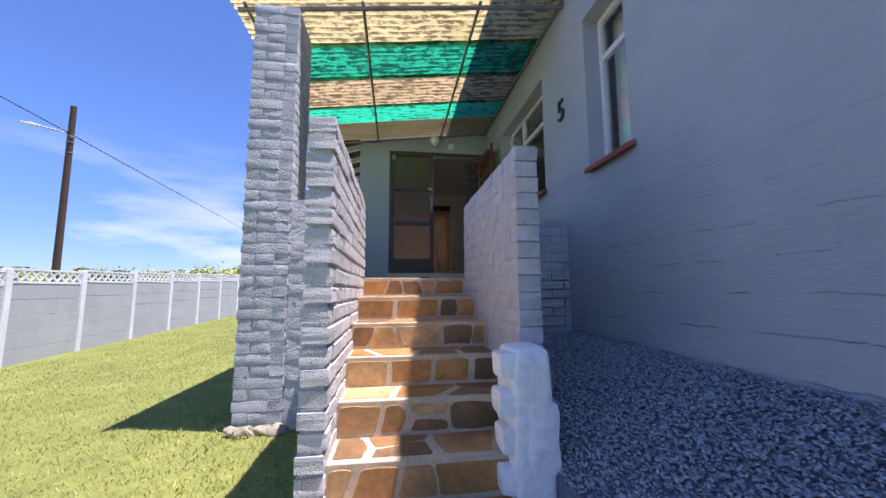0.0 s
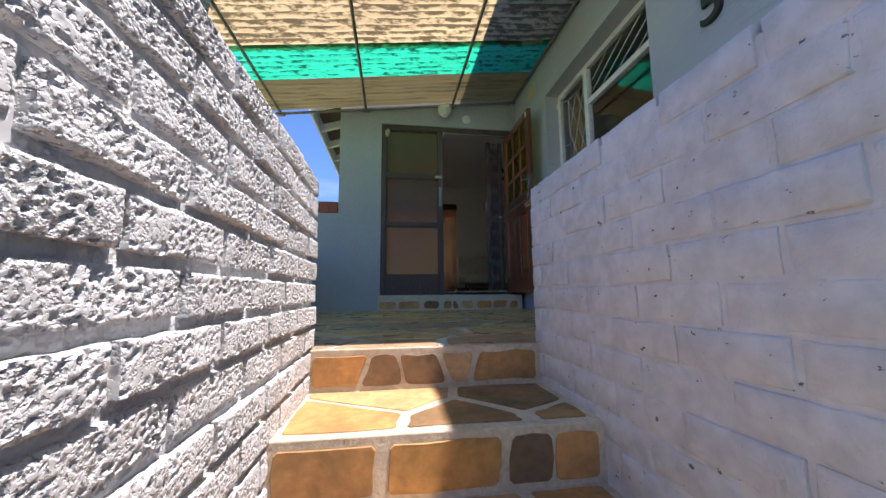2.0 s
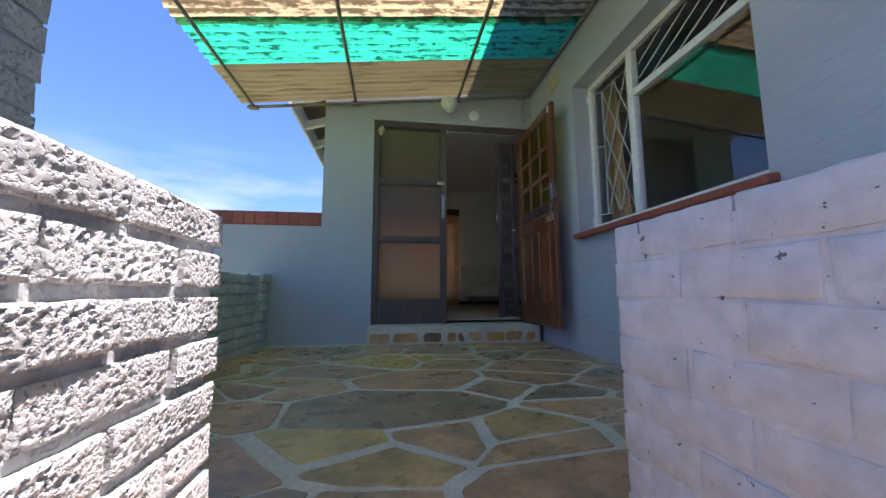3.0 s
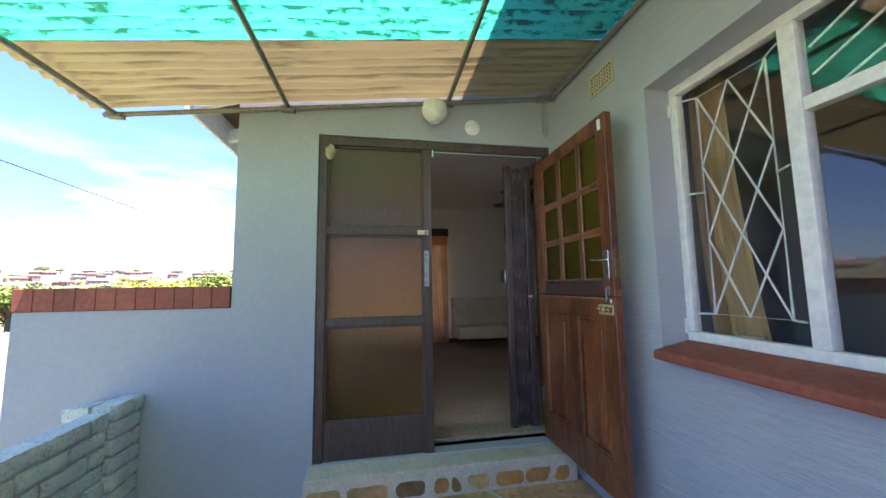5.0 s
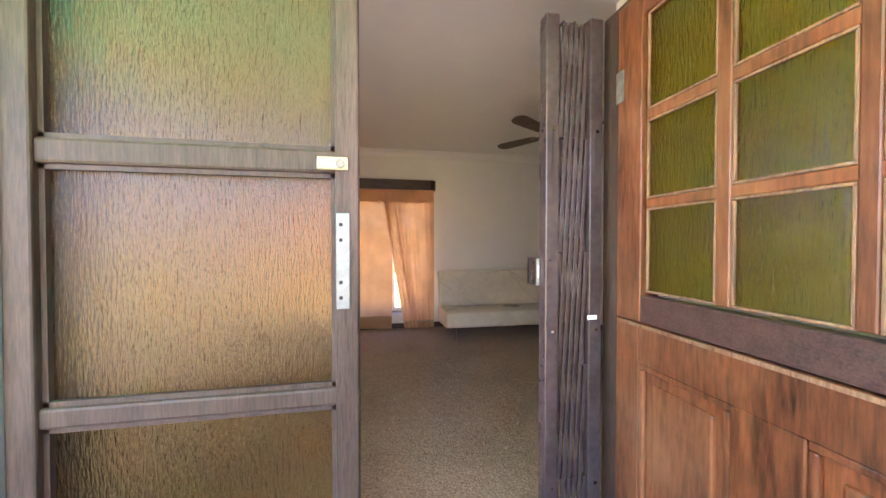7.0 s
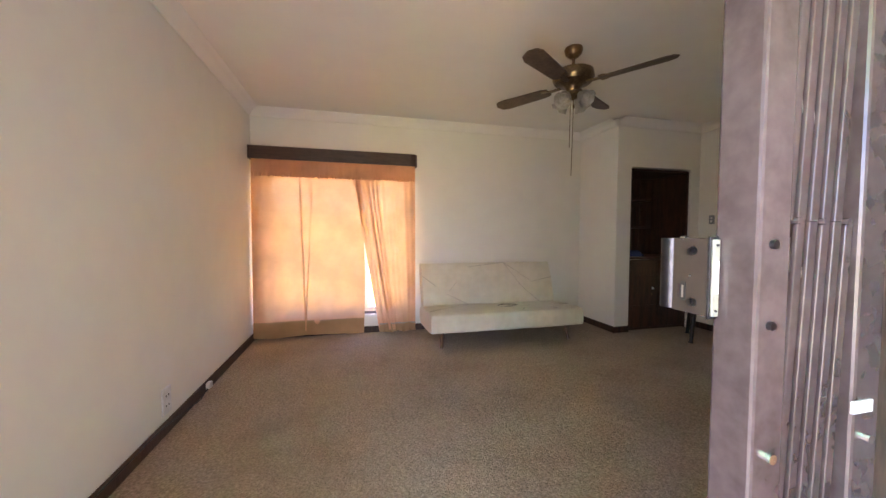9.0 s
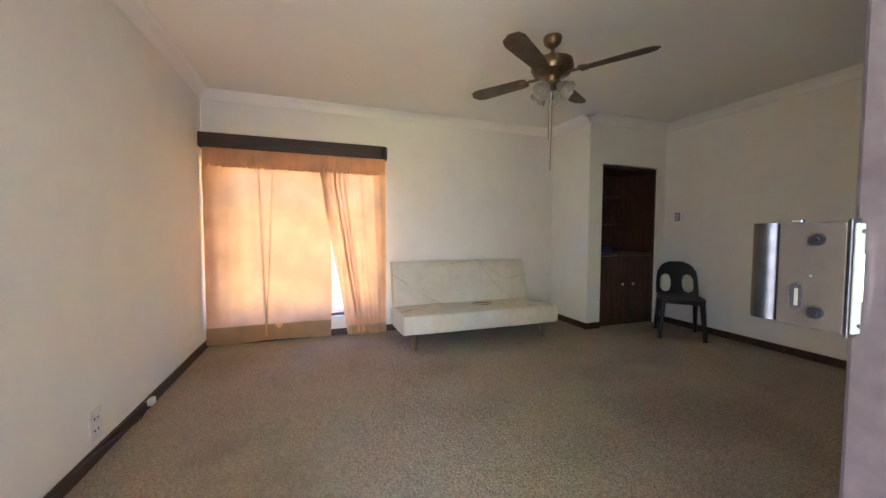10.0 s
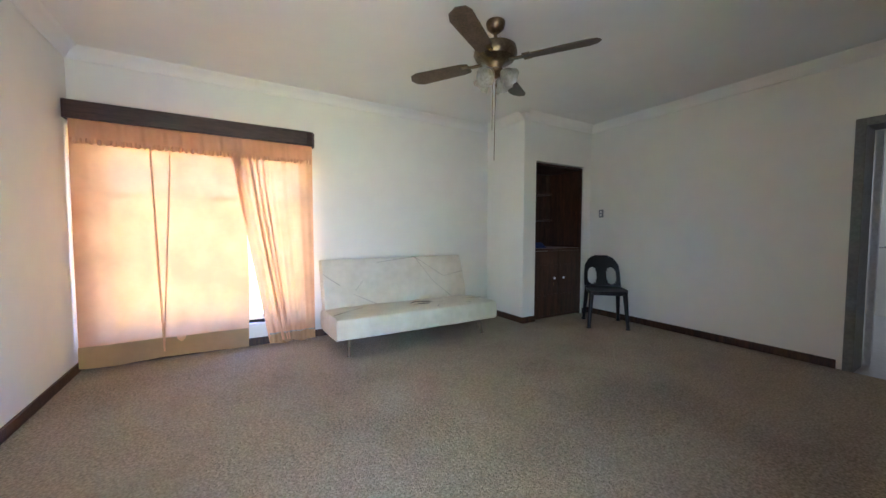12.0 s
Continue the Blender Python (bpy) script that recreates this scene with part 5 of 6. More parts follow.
part("curtain", cloth(-0.15, 10.452, 1.03, 10.452, 1.545, 3.58, 2.2, 0.018, 11, 0.012, curtain_left), "curtain", left_c, "", True)
part("curtain", cloth(0.90, 10.435, 1.635, 10.435, 1.535, 3.58, 3.4, 0.022, 12, 0.012, curtain_right), "curtain", left_c, "", True)
for x0, x1, dx in ((0.335, 0.349, 0.05), (0.475, 0.485, -0.09)):
    part("fold", cloth(x0, 10.425, x1, 10.425, 1.60, 3.36, 1, 0.003, 15, 0.0, lambda s, v, dx=dx, w=x1 - x0: s + dx / w * (1 - v), 4, 24), "curtain", left_c, "pinched fold", True)
for x0, x1, dx in ((1.06, 1.085, 0.26), (1.115, 1.13, 0.25), (1.165, 1.18, 0.22)):
    part("fold", cloth(x0, 10.412, x1, 10.412, 1.56, 3.36, 1, 0.003, 16, 0.0, lambda s, v, dx=dx, w=x1 - x0: s + dx / w * (1 - v) ** 1.1, 4, 24), "curtain", left_c, "pinched fold", True)
part("valance", cloth(-0.14, 10.418, 1.63, 10.418, 3.335, 3.58, 13, 0.009, 13, 0.01, None, 150, 8), "curtain", left_c, "gathered peach valance", True)
part("frill", cloth(-0.14, 10.412, 1.63, 10.412, 3.315, 3.355, 60, 0.008, 14, 0.008, None, 400, 3), "curtain", left_c, "pale fringed edge", True)
# hem strips whose brown stands for shade from the wall below the window
part("hem", cloth(-0.15, 10.438, 1.03, 10.438, 1.543, 1.715, 2.2, 0.018, 11, 0.010, lambda s, v: s), "hem_cloth", left_c, "doubled hem, coloured brown where no daylight comes through", True)
part("hem", cloth(0.90, 10.420, 1.635, 10.420, 1.533, 1.64, 3.4, 0.022, 12, 0.010, lambda s, v: 0.42 + 0.58 * s), "hem_cloth", left_c, "doubled hem, coloured brown where no daylight comes through", True)
part("hem_band", cloth(0.90, 10.414, 1.635, 10.414, 1.63, 1.642, 3.4, 0.022, 12, 0.0, lambda s, v: 0.42 + 0.58 * s, 60, 2), "seam", left_c)


def sofa_bed():
    root = thing("sofa_bed", "cream leatherette click-clack sofa bed on splayed brown wooden legs", "sofa")
    root.matrix_basis = pose(2.515, 9.63, FLOOR_R, 0, 0, 0)

    def pad(w, d, h, seed):
        bm = bmesh.new()
        bmesh.ops.create_cube(bm, size=1)
        bmesh.ops.subdivide_edges(bm, edges=bm.edges[:], cuts=9, use_grid_fill=True)
        rnd = Vector((seed * 3.1, 0, 0))
        for v in bm.verts:
            x, y, z = v.co * 2
            puff = 0.012 * (1 - x ** 8) * (1 - y ** 8)
            v.co = Vector((x * w / 2 * (1 - 0.012 * abs(z) ** 4), y * d / 2 * (1 - 0.03 * abs(z) ** 4), z * (h / 2 + puff - 0.012 * abs(y) ** 8)))
            v.co.z += 0.006 * noise.noise(v.co * 4 + rnd)
        return bm

    seat = part("seat", pad(1.72, 0.64, 0.20, 1), "sofa", root, "", True)
    seat.matrix_basis = pose(0, 0.29, 0.262, -3)
    back = part("backrest", pad(1.68, 0.52, 0.13, 2), "sofa", root, "", True)
    back.matrix_basis = pose(0, 0.655, 0.575, 72)
    for pts, host in (([(-0.84, -0.16), (-0.35, 0.22), (-0.1, -0.1), (0.2, 0.28)], seat), ([(0.15, -0.28), (0.45, 0.1), (0.84, -0.05)], seat), ([(0.2, 0.28), (0.45, 0.1), (0.55, -0.29)], seat),
                      ([(-0.83, 0.1), (-0.55, -0.12), (-0.3, -0.25)], back), ([(-0.55, -0.12), (-0.25, 0.2), (0.2, 0.25)], back), ([(0.2, 0.25), (0.4, -0.05), (0.62, -0.25)], back), ([(0.2, 0.25), (0.55, 0.0), (0.83, 0.05)], back)):
        h = 0.108 if host is seat else 0.073
        part("seam", sweep([(x, y, h) for x, y in pts], 0.0035, 6), "seam", host, "stitched diagonal seam", True)
    for x in (-0.70, 0.73):
        part("leg", tubes(((x, 0.16, 0.22), (x - 0.03 if x < 0 else x + 0.01, 0.07, 0.006), 0.018)), "leg_wood", root, "", True)
        part("leg", tubes(((x, 0.56, 0.22), (x, 0.62, 0.006), 0.016)), "leg_wood", root, "", True)
    part("frame", boxes((-0.78, 0.78, 0.12, 0.58, 0.195, 0.225), bevel=0.006), "black_paint", root, "black steel underframe")
    return root


sofa_bed()
cable = [(2.60 + 0.14 * math.cos(a) + 0.02 * math.sin(3 * a), 9.90 + 0.06 * math.sin(a), FLOOR_R + 0.375 - 0.006 * math.cos(2 * a)) for a in [k * 0.35 for k in range(17)]]
tagged(part("cable", sweep(cable, 0.004, 6), "black_plastic", None, "", True), "thin black cable coiled on the sofa seat", "cable")


def plastic_chair():
    root = thing("plastic_chair", "black moulded plastic chair with two slots in its back", "chair")
    root.matrix_basis = pose(4.79, 9.28, FLOOR_R, 0, 0, -44)
    # local: front towards -y
    seat = bmesh.new()
    bmesh.ops.create_cube(seat, size=1)
    bmesh.ops.subdivide_edges(seat, edges=seat.edges[:], cuts=6, use_grid_fill=True)
    for v in seat.verts:
        x, y, z = v.co * 2
        r = 1 - 0.10 * (abs(x) ** 4) * (abs(y) ** 4)
        v.co = Vector((x * 0.215 * r * (1 - 0.06 * y), y * 0.205 * r, 0.43 + z * 0.014 - 0.014 * (1 - x * x) * (1 - y * y) - 0.012 * (y < -0.8)))
    part("seat", seat, "black_plastic", root, "", True)

    def back_pt(u, v):
        # u across -1..1, v up 0..1
        return Vector((u * 0.215 * (1 - 0.22 * v ** 3), 0.195 + 0.12 * v - 0.055 * (1 - u * u) * -1 * 0.6 - 0.03, 0.44 + 0.375 * v))

    def inside(u, v):
        if v > 0.62:
            return (u * u) ** 1.6 + ((v - 0.62) / 0.40) ** 2 < 1.02
        if 0.08 < v < 0.60:
            if 0.30 < abs(u) < 0.76:
                k = (v - 0.34) / 0.26
                w = (abs(u) - 0.53) / 0.23
                return (abs(k) ** 4 + abs(w) ** 3) > 1
        return True

    bm = bmesh.new()
    N, Mv = 36, 30
    vs = {}
    for i in range(N):
        for j in range(Mv):
            u, v = (i + 0.5) / N * 2 - 1, (j + 0.5) / Mv * 1.02
            if not inside(u, v):
                continue
            q = []
            for a, b in ((i, j), (i + 1, j), (i + 1, j + 1), (i, j + 1)):
                if (a, b) not in vs:
                    vs[(a, b)] = bm.verts.new(back_pt(a / N * 2 - 1, b / Mv * 1.02))
                q.append(vs[(a, b)])
            bm.faces.new(q)
    r = bmesh.ops.extrude_face_region(bm, geom=bm.faces[:])
    for v in r["geom"]:
        if isinstance(v, bmesh.types.BMVert):
            v.co += Vector((0, 0.014, 0))
    bmesh.ops.recalc_face_normals(bm, faces=bm.faces)
    bmesh.ops.smooth_vert(bm, verts=bm.verts[:], factor=0.5, use_axis_x=True, use_axis_y=True, use_axis_z=True)
    part("backrest", bm, "black_plastic", root, "slotted back", True)
    for sx in (-1, 1):
        for sy, top, foot in ((-1, (0.18, -0.165), (0.21, -0.215)), (1, (0.18, 0.17), (0.205, 0.235))):
            leg = bmesh.new()
            tube(leg, (sx * foot[0], foot[1], 0.004), (sx * top[0], top[1], 0.43), 0.018, 0.028, 10)
            part("leg", leg, "black_plastic", root, "", True)
            part("foot", lathe([(0.026, 0), (0.026, 0.012), (0.02, 0.016)], (sx * foot[0], foot[1], 0), 12), "black_plastic", root)
    part("apron", boxes((-0.185, 0.185, -0.20, -0.19, 0.385, 0.425), (-0.195, -0.185, -0.18, 0.18, 0.385, 0.425), (0.185, 0.195, -0.18, 0.18, 0.385, 0.425), bevel=0.003), "black_plastic", root)
    return root


plastic_chair()


def built_in_cabinet():
    root = thing("built_in_cabinet", "dark walnut built-in cabinet, open boarded shelves above two knobbed doors", "cabinet")
    x0, x1, yf, yb = 4.153, 5.037, 9.835, 10.40
    part("carcass", boxes((x0, x0 + 0.022, yf, yb, FLOOR_R, 3.495), (x1 - 0.022, x1, yf, yb, FLOOR_R, 3.495), (x0 + 0.022, x1 - 0.022, yf, yb, 3.473, 3.495)), "cabinet_wood", root)
    for k in range(8):
        w = (x1 - x0 - 0.044) / 8
        part("back_board", boxes((x0 + 0.022 + k * w + 0.003, x0 + 0.022 + (k + 1) * w - 0.003, yb - 0.02, yb, FLOOR_R + 0.9, 3.473), bevel=0.003), "cabinet_wood", root)
    part("counter", boxes((x0 + 0.022, x1 - 0.022, yf - 0.012, yb - 0.02, 2.395, 2.425), bevel=0.004), "cabinet_wood", root)
    for z, xr in ((2.78, x0 + 0.42), (3.12, x0 + 0.42)):
        part("shelf", boxes((x0 + 0.022, xr, yf + 0.10, yb - 0.02, z, z + 0.02), bevel=0.003), "cabinet_wood", root)
    part("plinth", boxes((x0 + 0.022, x1 - 0.022, yf + 0.03, yf + 0.05, FLOOR_R, FLOOR_R + 0.04)), "cabinet_wood", root)
    mid = (x0 + x1) / 2
    for a, b, kx in ((x0 + 0.026, mid - 0.002, mid - 0.085), (mid + 0.002, x1 - 0.026, mid + 0.085)):
        door = part("cabinet_door", boxes((a, b, yf, yf + 0.02, FLOOR_R + 0.04, 2.39), bevel=0.004), "cabinet_wood", root)
        for z in (FLOOR_R + 0.29, 2.19):
            part("rail", boxes((a + 0.004, b - 0.004, yf - 0.006, yf, z, z + 0.022), bevel=0.002), "cabinet_wood", door)
        part("knob", lathe([(0.004, 0), (0.006, 0.008), (0.015, 0.014), (0.016, 0.022), (0.009, 0.028)], (0, 0, 0), 14), "white", door, "white china knob", True).matrix_basis = pose(kx, yf, 2.035, 90)
    part("keyhole", boxes((mid - 0.09, mid - 0.075, yf - 0.003, yf, 1.945, 1.97)), "brass", root)
    return root


built_in_cabinet()
bm = bmesh.new()
bmesh.ops.create_icosphere(bm, subdivisions=3, radius=0.12)
for v in bm.verts:
    v.co = Vector((v.co.x * 1.5, v.co.y * 1.0, max(-0.0, v.co.z * 0.55 + 0.035 * noise.noise(v.co * 14)))) + Vector((4.35, 10.02, 2.426))
tagged(part("blue_cloth", bm, "blue_cloth", None, "", True), "crumpled dark blue cloth on the cabinet counter", "cloth")


def ceiling_fan():
    root = thing("ceiling_fan", "bronze ceiling fan at rest with brown blades and frosted lamp shades", "ceiling fan")
    root.matrix_basis = pose(2.492, 8.56, CEIL)
    part("canopy", lathe([(0.062, 0), (0.066, -0.012), (0.058, -0.045), (0.03, -0.07), (0.016, -0.075)]), "brass", root, "", True)
    part("down_rod", tubes(((0, 0, -0.07), (0, 0, -0.16), 0.012)), "brass", root, "", True)
    part("motor_housing", lathe([(0.03, -0.145), (0.09, -0.155), (0.14, -0.175), (0.148, -0.22), (0.13, -0.252), (0.07, -0.27), (0.05, -0.295), (0.045, -0.315)], seg=36), "brass", root, "", True)
    part("light_fitting", lathe([(0.045, -0.315), (0.06, -0.325), (0.06, -0.345), (0.03, -0.365), (0.008, -0.375)]), "brass", root, "", True)
    for ang in (33, 123, 213, 303):
        arm = part("blade_arm", boxes((0.10, 0.20, -0.018, 0.018, -0.272, -0.264), (0.19, 0.24, -0.045, 0.045, -0.272, -0.265), bevel=0.002), "brass", root)
        arm.matrix_basis = pose(0, 0, 0, 0, 0, ang)
        bm = bmesh.new()
        outline = [(0.19, -0.042), (0.24, -0.055), (0.59, -0.068), (0.64, -0.05), (0.665, 0.0), (0.64, 0.05), (0.59, 0.068), (0.24, 0.055), (0.19, 0.042)]
        face = bm.faces.new([bm.verts.new((x, y, 0)) for x, y in outline])
        r = bmesh.ops.extrude_face_region(bm, geom=[face])
        for v in r["geom"]:
            if isinstance(v, bmesh.types.BMVert):
                v.co.z -= 0.007
        bmesh.ops.recalc_face_normals(bm, faces=bm.faces)
        blade = part("blade", bm, "fan_blade", arm, "brown blade with a pointed end")
        blade.matrix_basis = pose(0, 0, -0.266, 11)
    for ang in (20, 110, 200, 290):
        bm = lathe([(0.018, 0.0), (0.026, -0.01), (0.046, -0.04), (0.054, -0.07), (0.066, -0.092), (0.062, -0.09), (0.050, -0.07), (0.042, -0.04), (0.022, -0.012)], seg=20)
        for v in bm.verts:
            v.co.z += 0.006 * math.cos(6 * math.atan2(v.co.y, v.co.x)) * (1 if v.co.z < -0.08 else 0)
        shade = part("lamp_shade", bm, "shade_glass", root, "frosted tulip shade", True)
        shade.matrix_basis = pose(0.055 * math.cos(radians(ang)), 0.055 * math.sin(radians(ang)), -0.345) @ pose(0, 0, 0, 0, 0, ang) @ pose(0, 0, 0, 0, -48, 0)
    part("pull_chain", sweep([(0.008, 0, -0.33), (0.006, 0.004, -0.6), (-0.004, 0, -0.93)], 0.0028, 5), "brass", root)
    part("pull_chain", sweep([(-0.012, 0.01, -0.33), (-0.016, 0.01, -0.72)], 0.0028, 5), "brass", root)
    part("chain_pull", lathe([(0.002, 0.0), (0.007, -0.02), (0.005, -0.034)], (0.008, 0, -0.40), 10), "brass", root)
    return root


ceiling_fan()
sock = thing("wall_socket", "cream double wall socket near the skirting", "socket")
part("face_plate", boxes((-0.17, -0.160, 8.565, 8.665, 1.625, 1.785), bevel=0.004), "white", sock)
for dz in (1.675, 1.735):
    part("pin_holes", tubes(((-0.1615, 8.60, dz), (-0.159, 8.60, dz), 0.006), ((-0.1615, 8.63, dz), (-0.159, 8.63, dz), 0.006)), "black_paint", sock)
plug = thing("phone_socket", "small white telephone socket on the skirting", "socket")
part("body", boxes((-0.152, -0.122, 9.14, 9.20, 1.54, 1.585), bevel=0.006), "white", plug)
part("cord", sweep([(-0.14, 9.14, 1.545), (-0.13, 9.0, 1.53), (-0.135, 8.5, 1.594), (-0.14, 7.6, 1.594)], 0.004, 6), "black_plastic", plug, "thin dark telephone cord")
sw = thing("light_switch", "ivory light switch plate on the wall", "switch")
part("face_plate", boxes((5.168, 5.18, 9.60, 9.665, 2.83, 2.935), bevel=0.003), "zinc", sw)
part("rocker", boxes((5.163, 5.17, 9.622, 9.643, 2.89, 2.915), bevel=0.001), "white", sw)
part("rocker", boxes((5.163, 5.17, 9.622, 9.643, 2.85, 2.875), bevel=0.001), "white", sw)

# ---- porch things ----
lamp = thing("globe_lamp", "round white opal globe lamp under the porch roof", "lamp")
gb = lathe([(0.03, 0.07), (0.05, 0.066), (0.078, 0.045), (0.088, 0.012), (0.086, -0.02), (0.07, -0.052), (0.045, -0.07), (0.02, -0.077), (0.003, -0.078)], (0.745, 6.225, 3.79), 28)
part("globe", gb, "globe", lamp, "", True)
part("cap", lathe([(0.03, -0.072), (0.032, -0.088), (0.022, -0.092)], (0.745, 6.225, 3.79), 16), "white", lamp, "", True)
part("bracket", tubes(((0.745, 6.225, 3.85), (0.745, 6.33, 3.85), 0.022)), "white", lamp)
cover = thing("junction_cover", "round white junction box cover on the wall", "cover plate")
d = lathe([(0.058, 0.0), (0.058, 0.008), (0.052, 0.012)], (0, 0, 0), 28)
part("disc", d, "white", cover, "", True).matrix_basis = pose(1.045, WY, 3.735, 90)
for a in (0, 180):
    part("screw", tubes(((1.045 + 0.042 * math.cos(radians(a)), WY - 0.014, 3.735), (1.045 + 0.042 * math.cos(radians(a)), WY - 0.011, 3.735), 0.004)), "steel", cover)
vent = thing("air_vent", "cream louvred air brick in the wall", "vent")
part("frame", boxes((FX - 0.010, FX, 5.63, 5.86, 3.75, 3.765), (FX - 0.010, FX, 5.63, 5.86, 3.875, 3.89), (FX - 0.010, FX, 5.63, 5.645, 3.765, 3.875), (FX - 0.010, FX, 5.845, 5.86, 3.765, 3.875)), "ivory", vent)
part("backing", boxes((FX - 0.003, FX, 5.645, 5.845, 3.765, 3.875)), "soffit", vent)
for k in range(1, 8):
    part("slat", boxes((FX - 0.008, FX - 0.003, 5.645 + 0.025 * k - 0.004, 5.645 + 0.025 * k + 0.004, 3.765, 3.875)), "ivory", vent)
for k in range(1, 5):
    part("slat", boxes((FX - 0.009, FX - 0.003, 5.645, 5.845, 3.765 + 0.022 * k - 0.004, 3.765 + 0.022 * k + 0.004)), "ivory", vent)
cond = thing("conduit", "thin painted conduit on the wall corner", "conduit")
part("pipe", sweep([(1.60, WY - 0.008, 3.98), (1.60, WY - 0.008, 3.72), (1.625, WY - 0.008, 3.70), (1.64, WY - 0.008, 3.72), (1.64, WY - 0.008, 3.98)], 0.007, 8), "plaster", cond, "", True)

num = bpy.data.curves.new("house_number", "FONT")
num.body, num.size, num.extrude, num.bevel_depth, num.align_x, num.align_y = "5", 0.30, 0.010, 0.002, "CENTER", "CENTER"
tmp = bpy.data.objects.new("tmp", num)
scene.collection.objects.link(tmp)
num_mesh = bpy.data.meshes.new_from_object(tmp.evaluated_get(bpy.context.evaluated_depsgraph_get()))
bpy.data.objects.remove(tmp)
num_mesh.materials.clear()
num_mesh.materials.append(MAT["black_paint"])
number = tagged(new("house_number", num_mesh), "black house number 5 fixed to the wall", "house number")
number.matrix_basis = pose(FX - 0.011, 3.455, 2.94, 90, 0, -90)

# ---- fence, pole and wire ----
def precast_fence():
    root = thing("precast_fence", "white-topped grey precast concrete garden fence with a lattice top", "fence")
    x, step = -6.8, 1.555
    zf = lambda y: 1.66 + 0.033 * (y - 9.16)
    hh = 1.78

    def bar(bm, p, q, w, t):
        d = (q - p)
        nrm = Vector((0, -d.z, d.y)).normalized() * w / 2
        a = [bm.verts.new(v + Vector((s, 0, 0))) for s in (-t / 2, t / 2) for v in (p - nrm, q - nrm, q + nrm, p + nrm)]
        for f in ((0, 1, 2, 3), (7, 6, 5, 4), (0, 4, 5, 1), (1, 5, 6, 2), (2, 6, 7, 3), (3, 7, 4, 0)):
            bm.faces.new([a[i] for i in f])

    for k in range(-7, 14):
        y = 9.16 + step * k
        z = zf(y)
        part("post", boxes((x - 0.06, x + 0.07, y - 0.055, y + 0.055, z - hh - 0.25, z), bevel=0.008), "white_fence", root)
        ya, yb = y + 0.055, y + step - 0.055
        zm = zf((ya + yb) / 2)
        for j in range(5):
            top = -0.29 - 0.30 * j
            bm = boxes((x - 0.02, x + 0.022, ya, yb, zm + top - 0.292, zm + top), bevel=0.004)
            part("panel", bm, "concrete", root)
        bm = boxes((x - 0.02, x + 0.03, ya, yb, zm - 0.045, zm - 0.01), (x - 0.02, x + 0.03, ya, yb, zm - 0.285, zm - 0.24))
        n = 8
        for i in range(n):
            p0, p1 = ya + (yb - ya) * i / n, ya + (yb - ya) * (i + 1) / n
            bar(bm, Vector((x + 0.005, p0, zm - 0.245)), Vector((x + 0.005, p1, zm - 0.04)), 0.03, 0.035)
            bar(bm, Vector((x + 0.008, p0, zm - 0.04)), Vector((x + 0.008, p1, zm - 0.245)), 0.03, 0.035)
        bmesh.ops.recalc_face_normals(bm, faces=bm.faces)
        part("lattice_panel", bm, "white_fence", root, "white concrete lattice top")
    return root


precast_fence()
pole = thing("utility_pole", "leaning dark timber utility pole with a street lamp arm", "utility pole")
base, top = Vector((-12.28, 15.1, -0.6)), Vector((-11.68, 14.3, 7.95))
pb = bmesh.new()
tube(pb, base, top, 0.125, 0.09, 16)
part("pole", pb, "pole", pole, "", True)
at = lambda k: base + (top - base) * k
for k in (0.80, 0.845, 0.87):
    c = at(k)
    part("band", tubes((c - Vector((0, 0, 0.02)), c + Vector((0, 0, 0.02)), 0.108)), "steel", pole)
c = at(0.88)
part("lamp_arm", sweep([c, c + Vector((-0.35, -0.25, 0.05)), c + Vector((-0.62, -0.45, 0.08))], 0.025), "steel", pole)
hd = lathe([(0.01, 0.0), (0.05, 0.05), (0.075, 0.2), (0.06, 0.4), (0.02, 0.48)], (0, 0, 0), 14, 0.6)
part("lamp_head", hd, "globe", pole, "pale street lamp head", True).matrix_basis = Matrix.Translation(c + Vector((-0.60, -0.43, 0.08))) @ Vector((-0.8, -0.58, 0.02)).to_track_quat("Z", "Y").to_matrix().to_4x4()
part("crossarm", tubes((at(0.86) + Vector((-0.22, 0.2, 0)), at(0.86) + Vector((0.25, -0.2, 0.02)), 0.03)), "steel", pole)
wire_at = lambda y: Vector((-8.78 - 0.181 * (y + 1.9), y, 6.10 + 0.0501 * (y + 1.9)))
w0 = [wire_at(y) + Vector((0, 0, -0.25 * (1 - ((y - 55) / 41) ** 2))) for y in range(14, 97, 4)]
w1 = [wire_at(y) for y in range(14, -40, -4)]
wires = thing("overhead_wire", "thin dark overhead service wire running between poles", "wire")
part("cable", sweep(w0, 0.018, 6), "black_plastic", wires)
part("cable", sweep(w1, 0.014, 6), "black_plastic", wires)


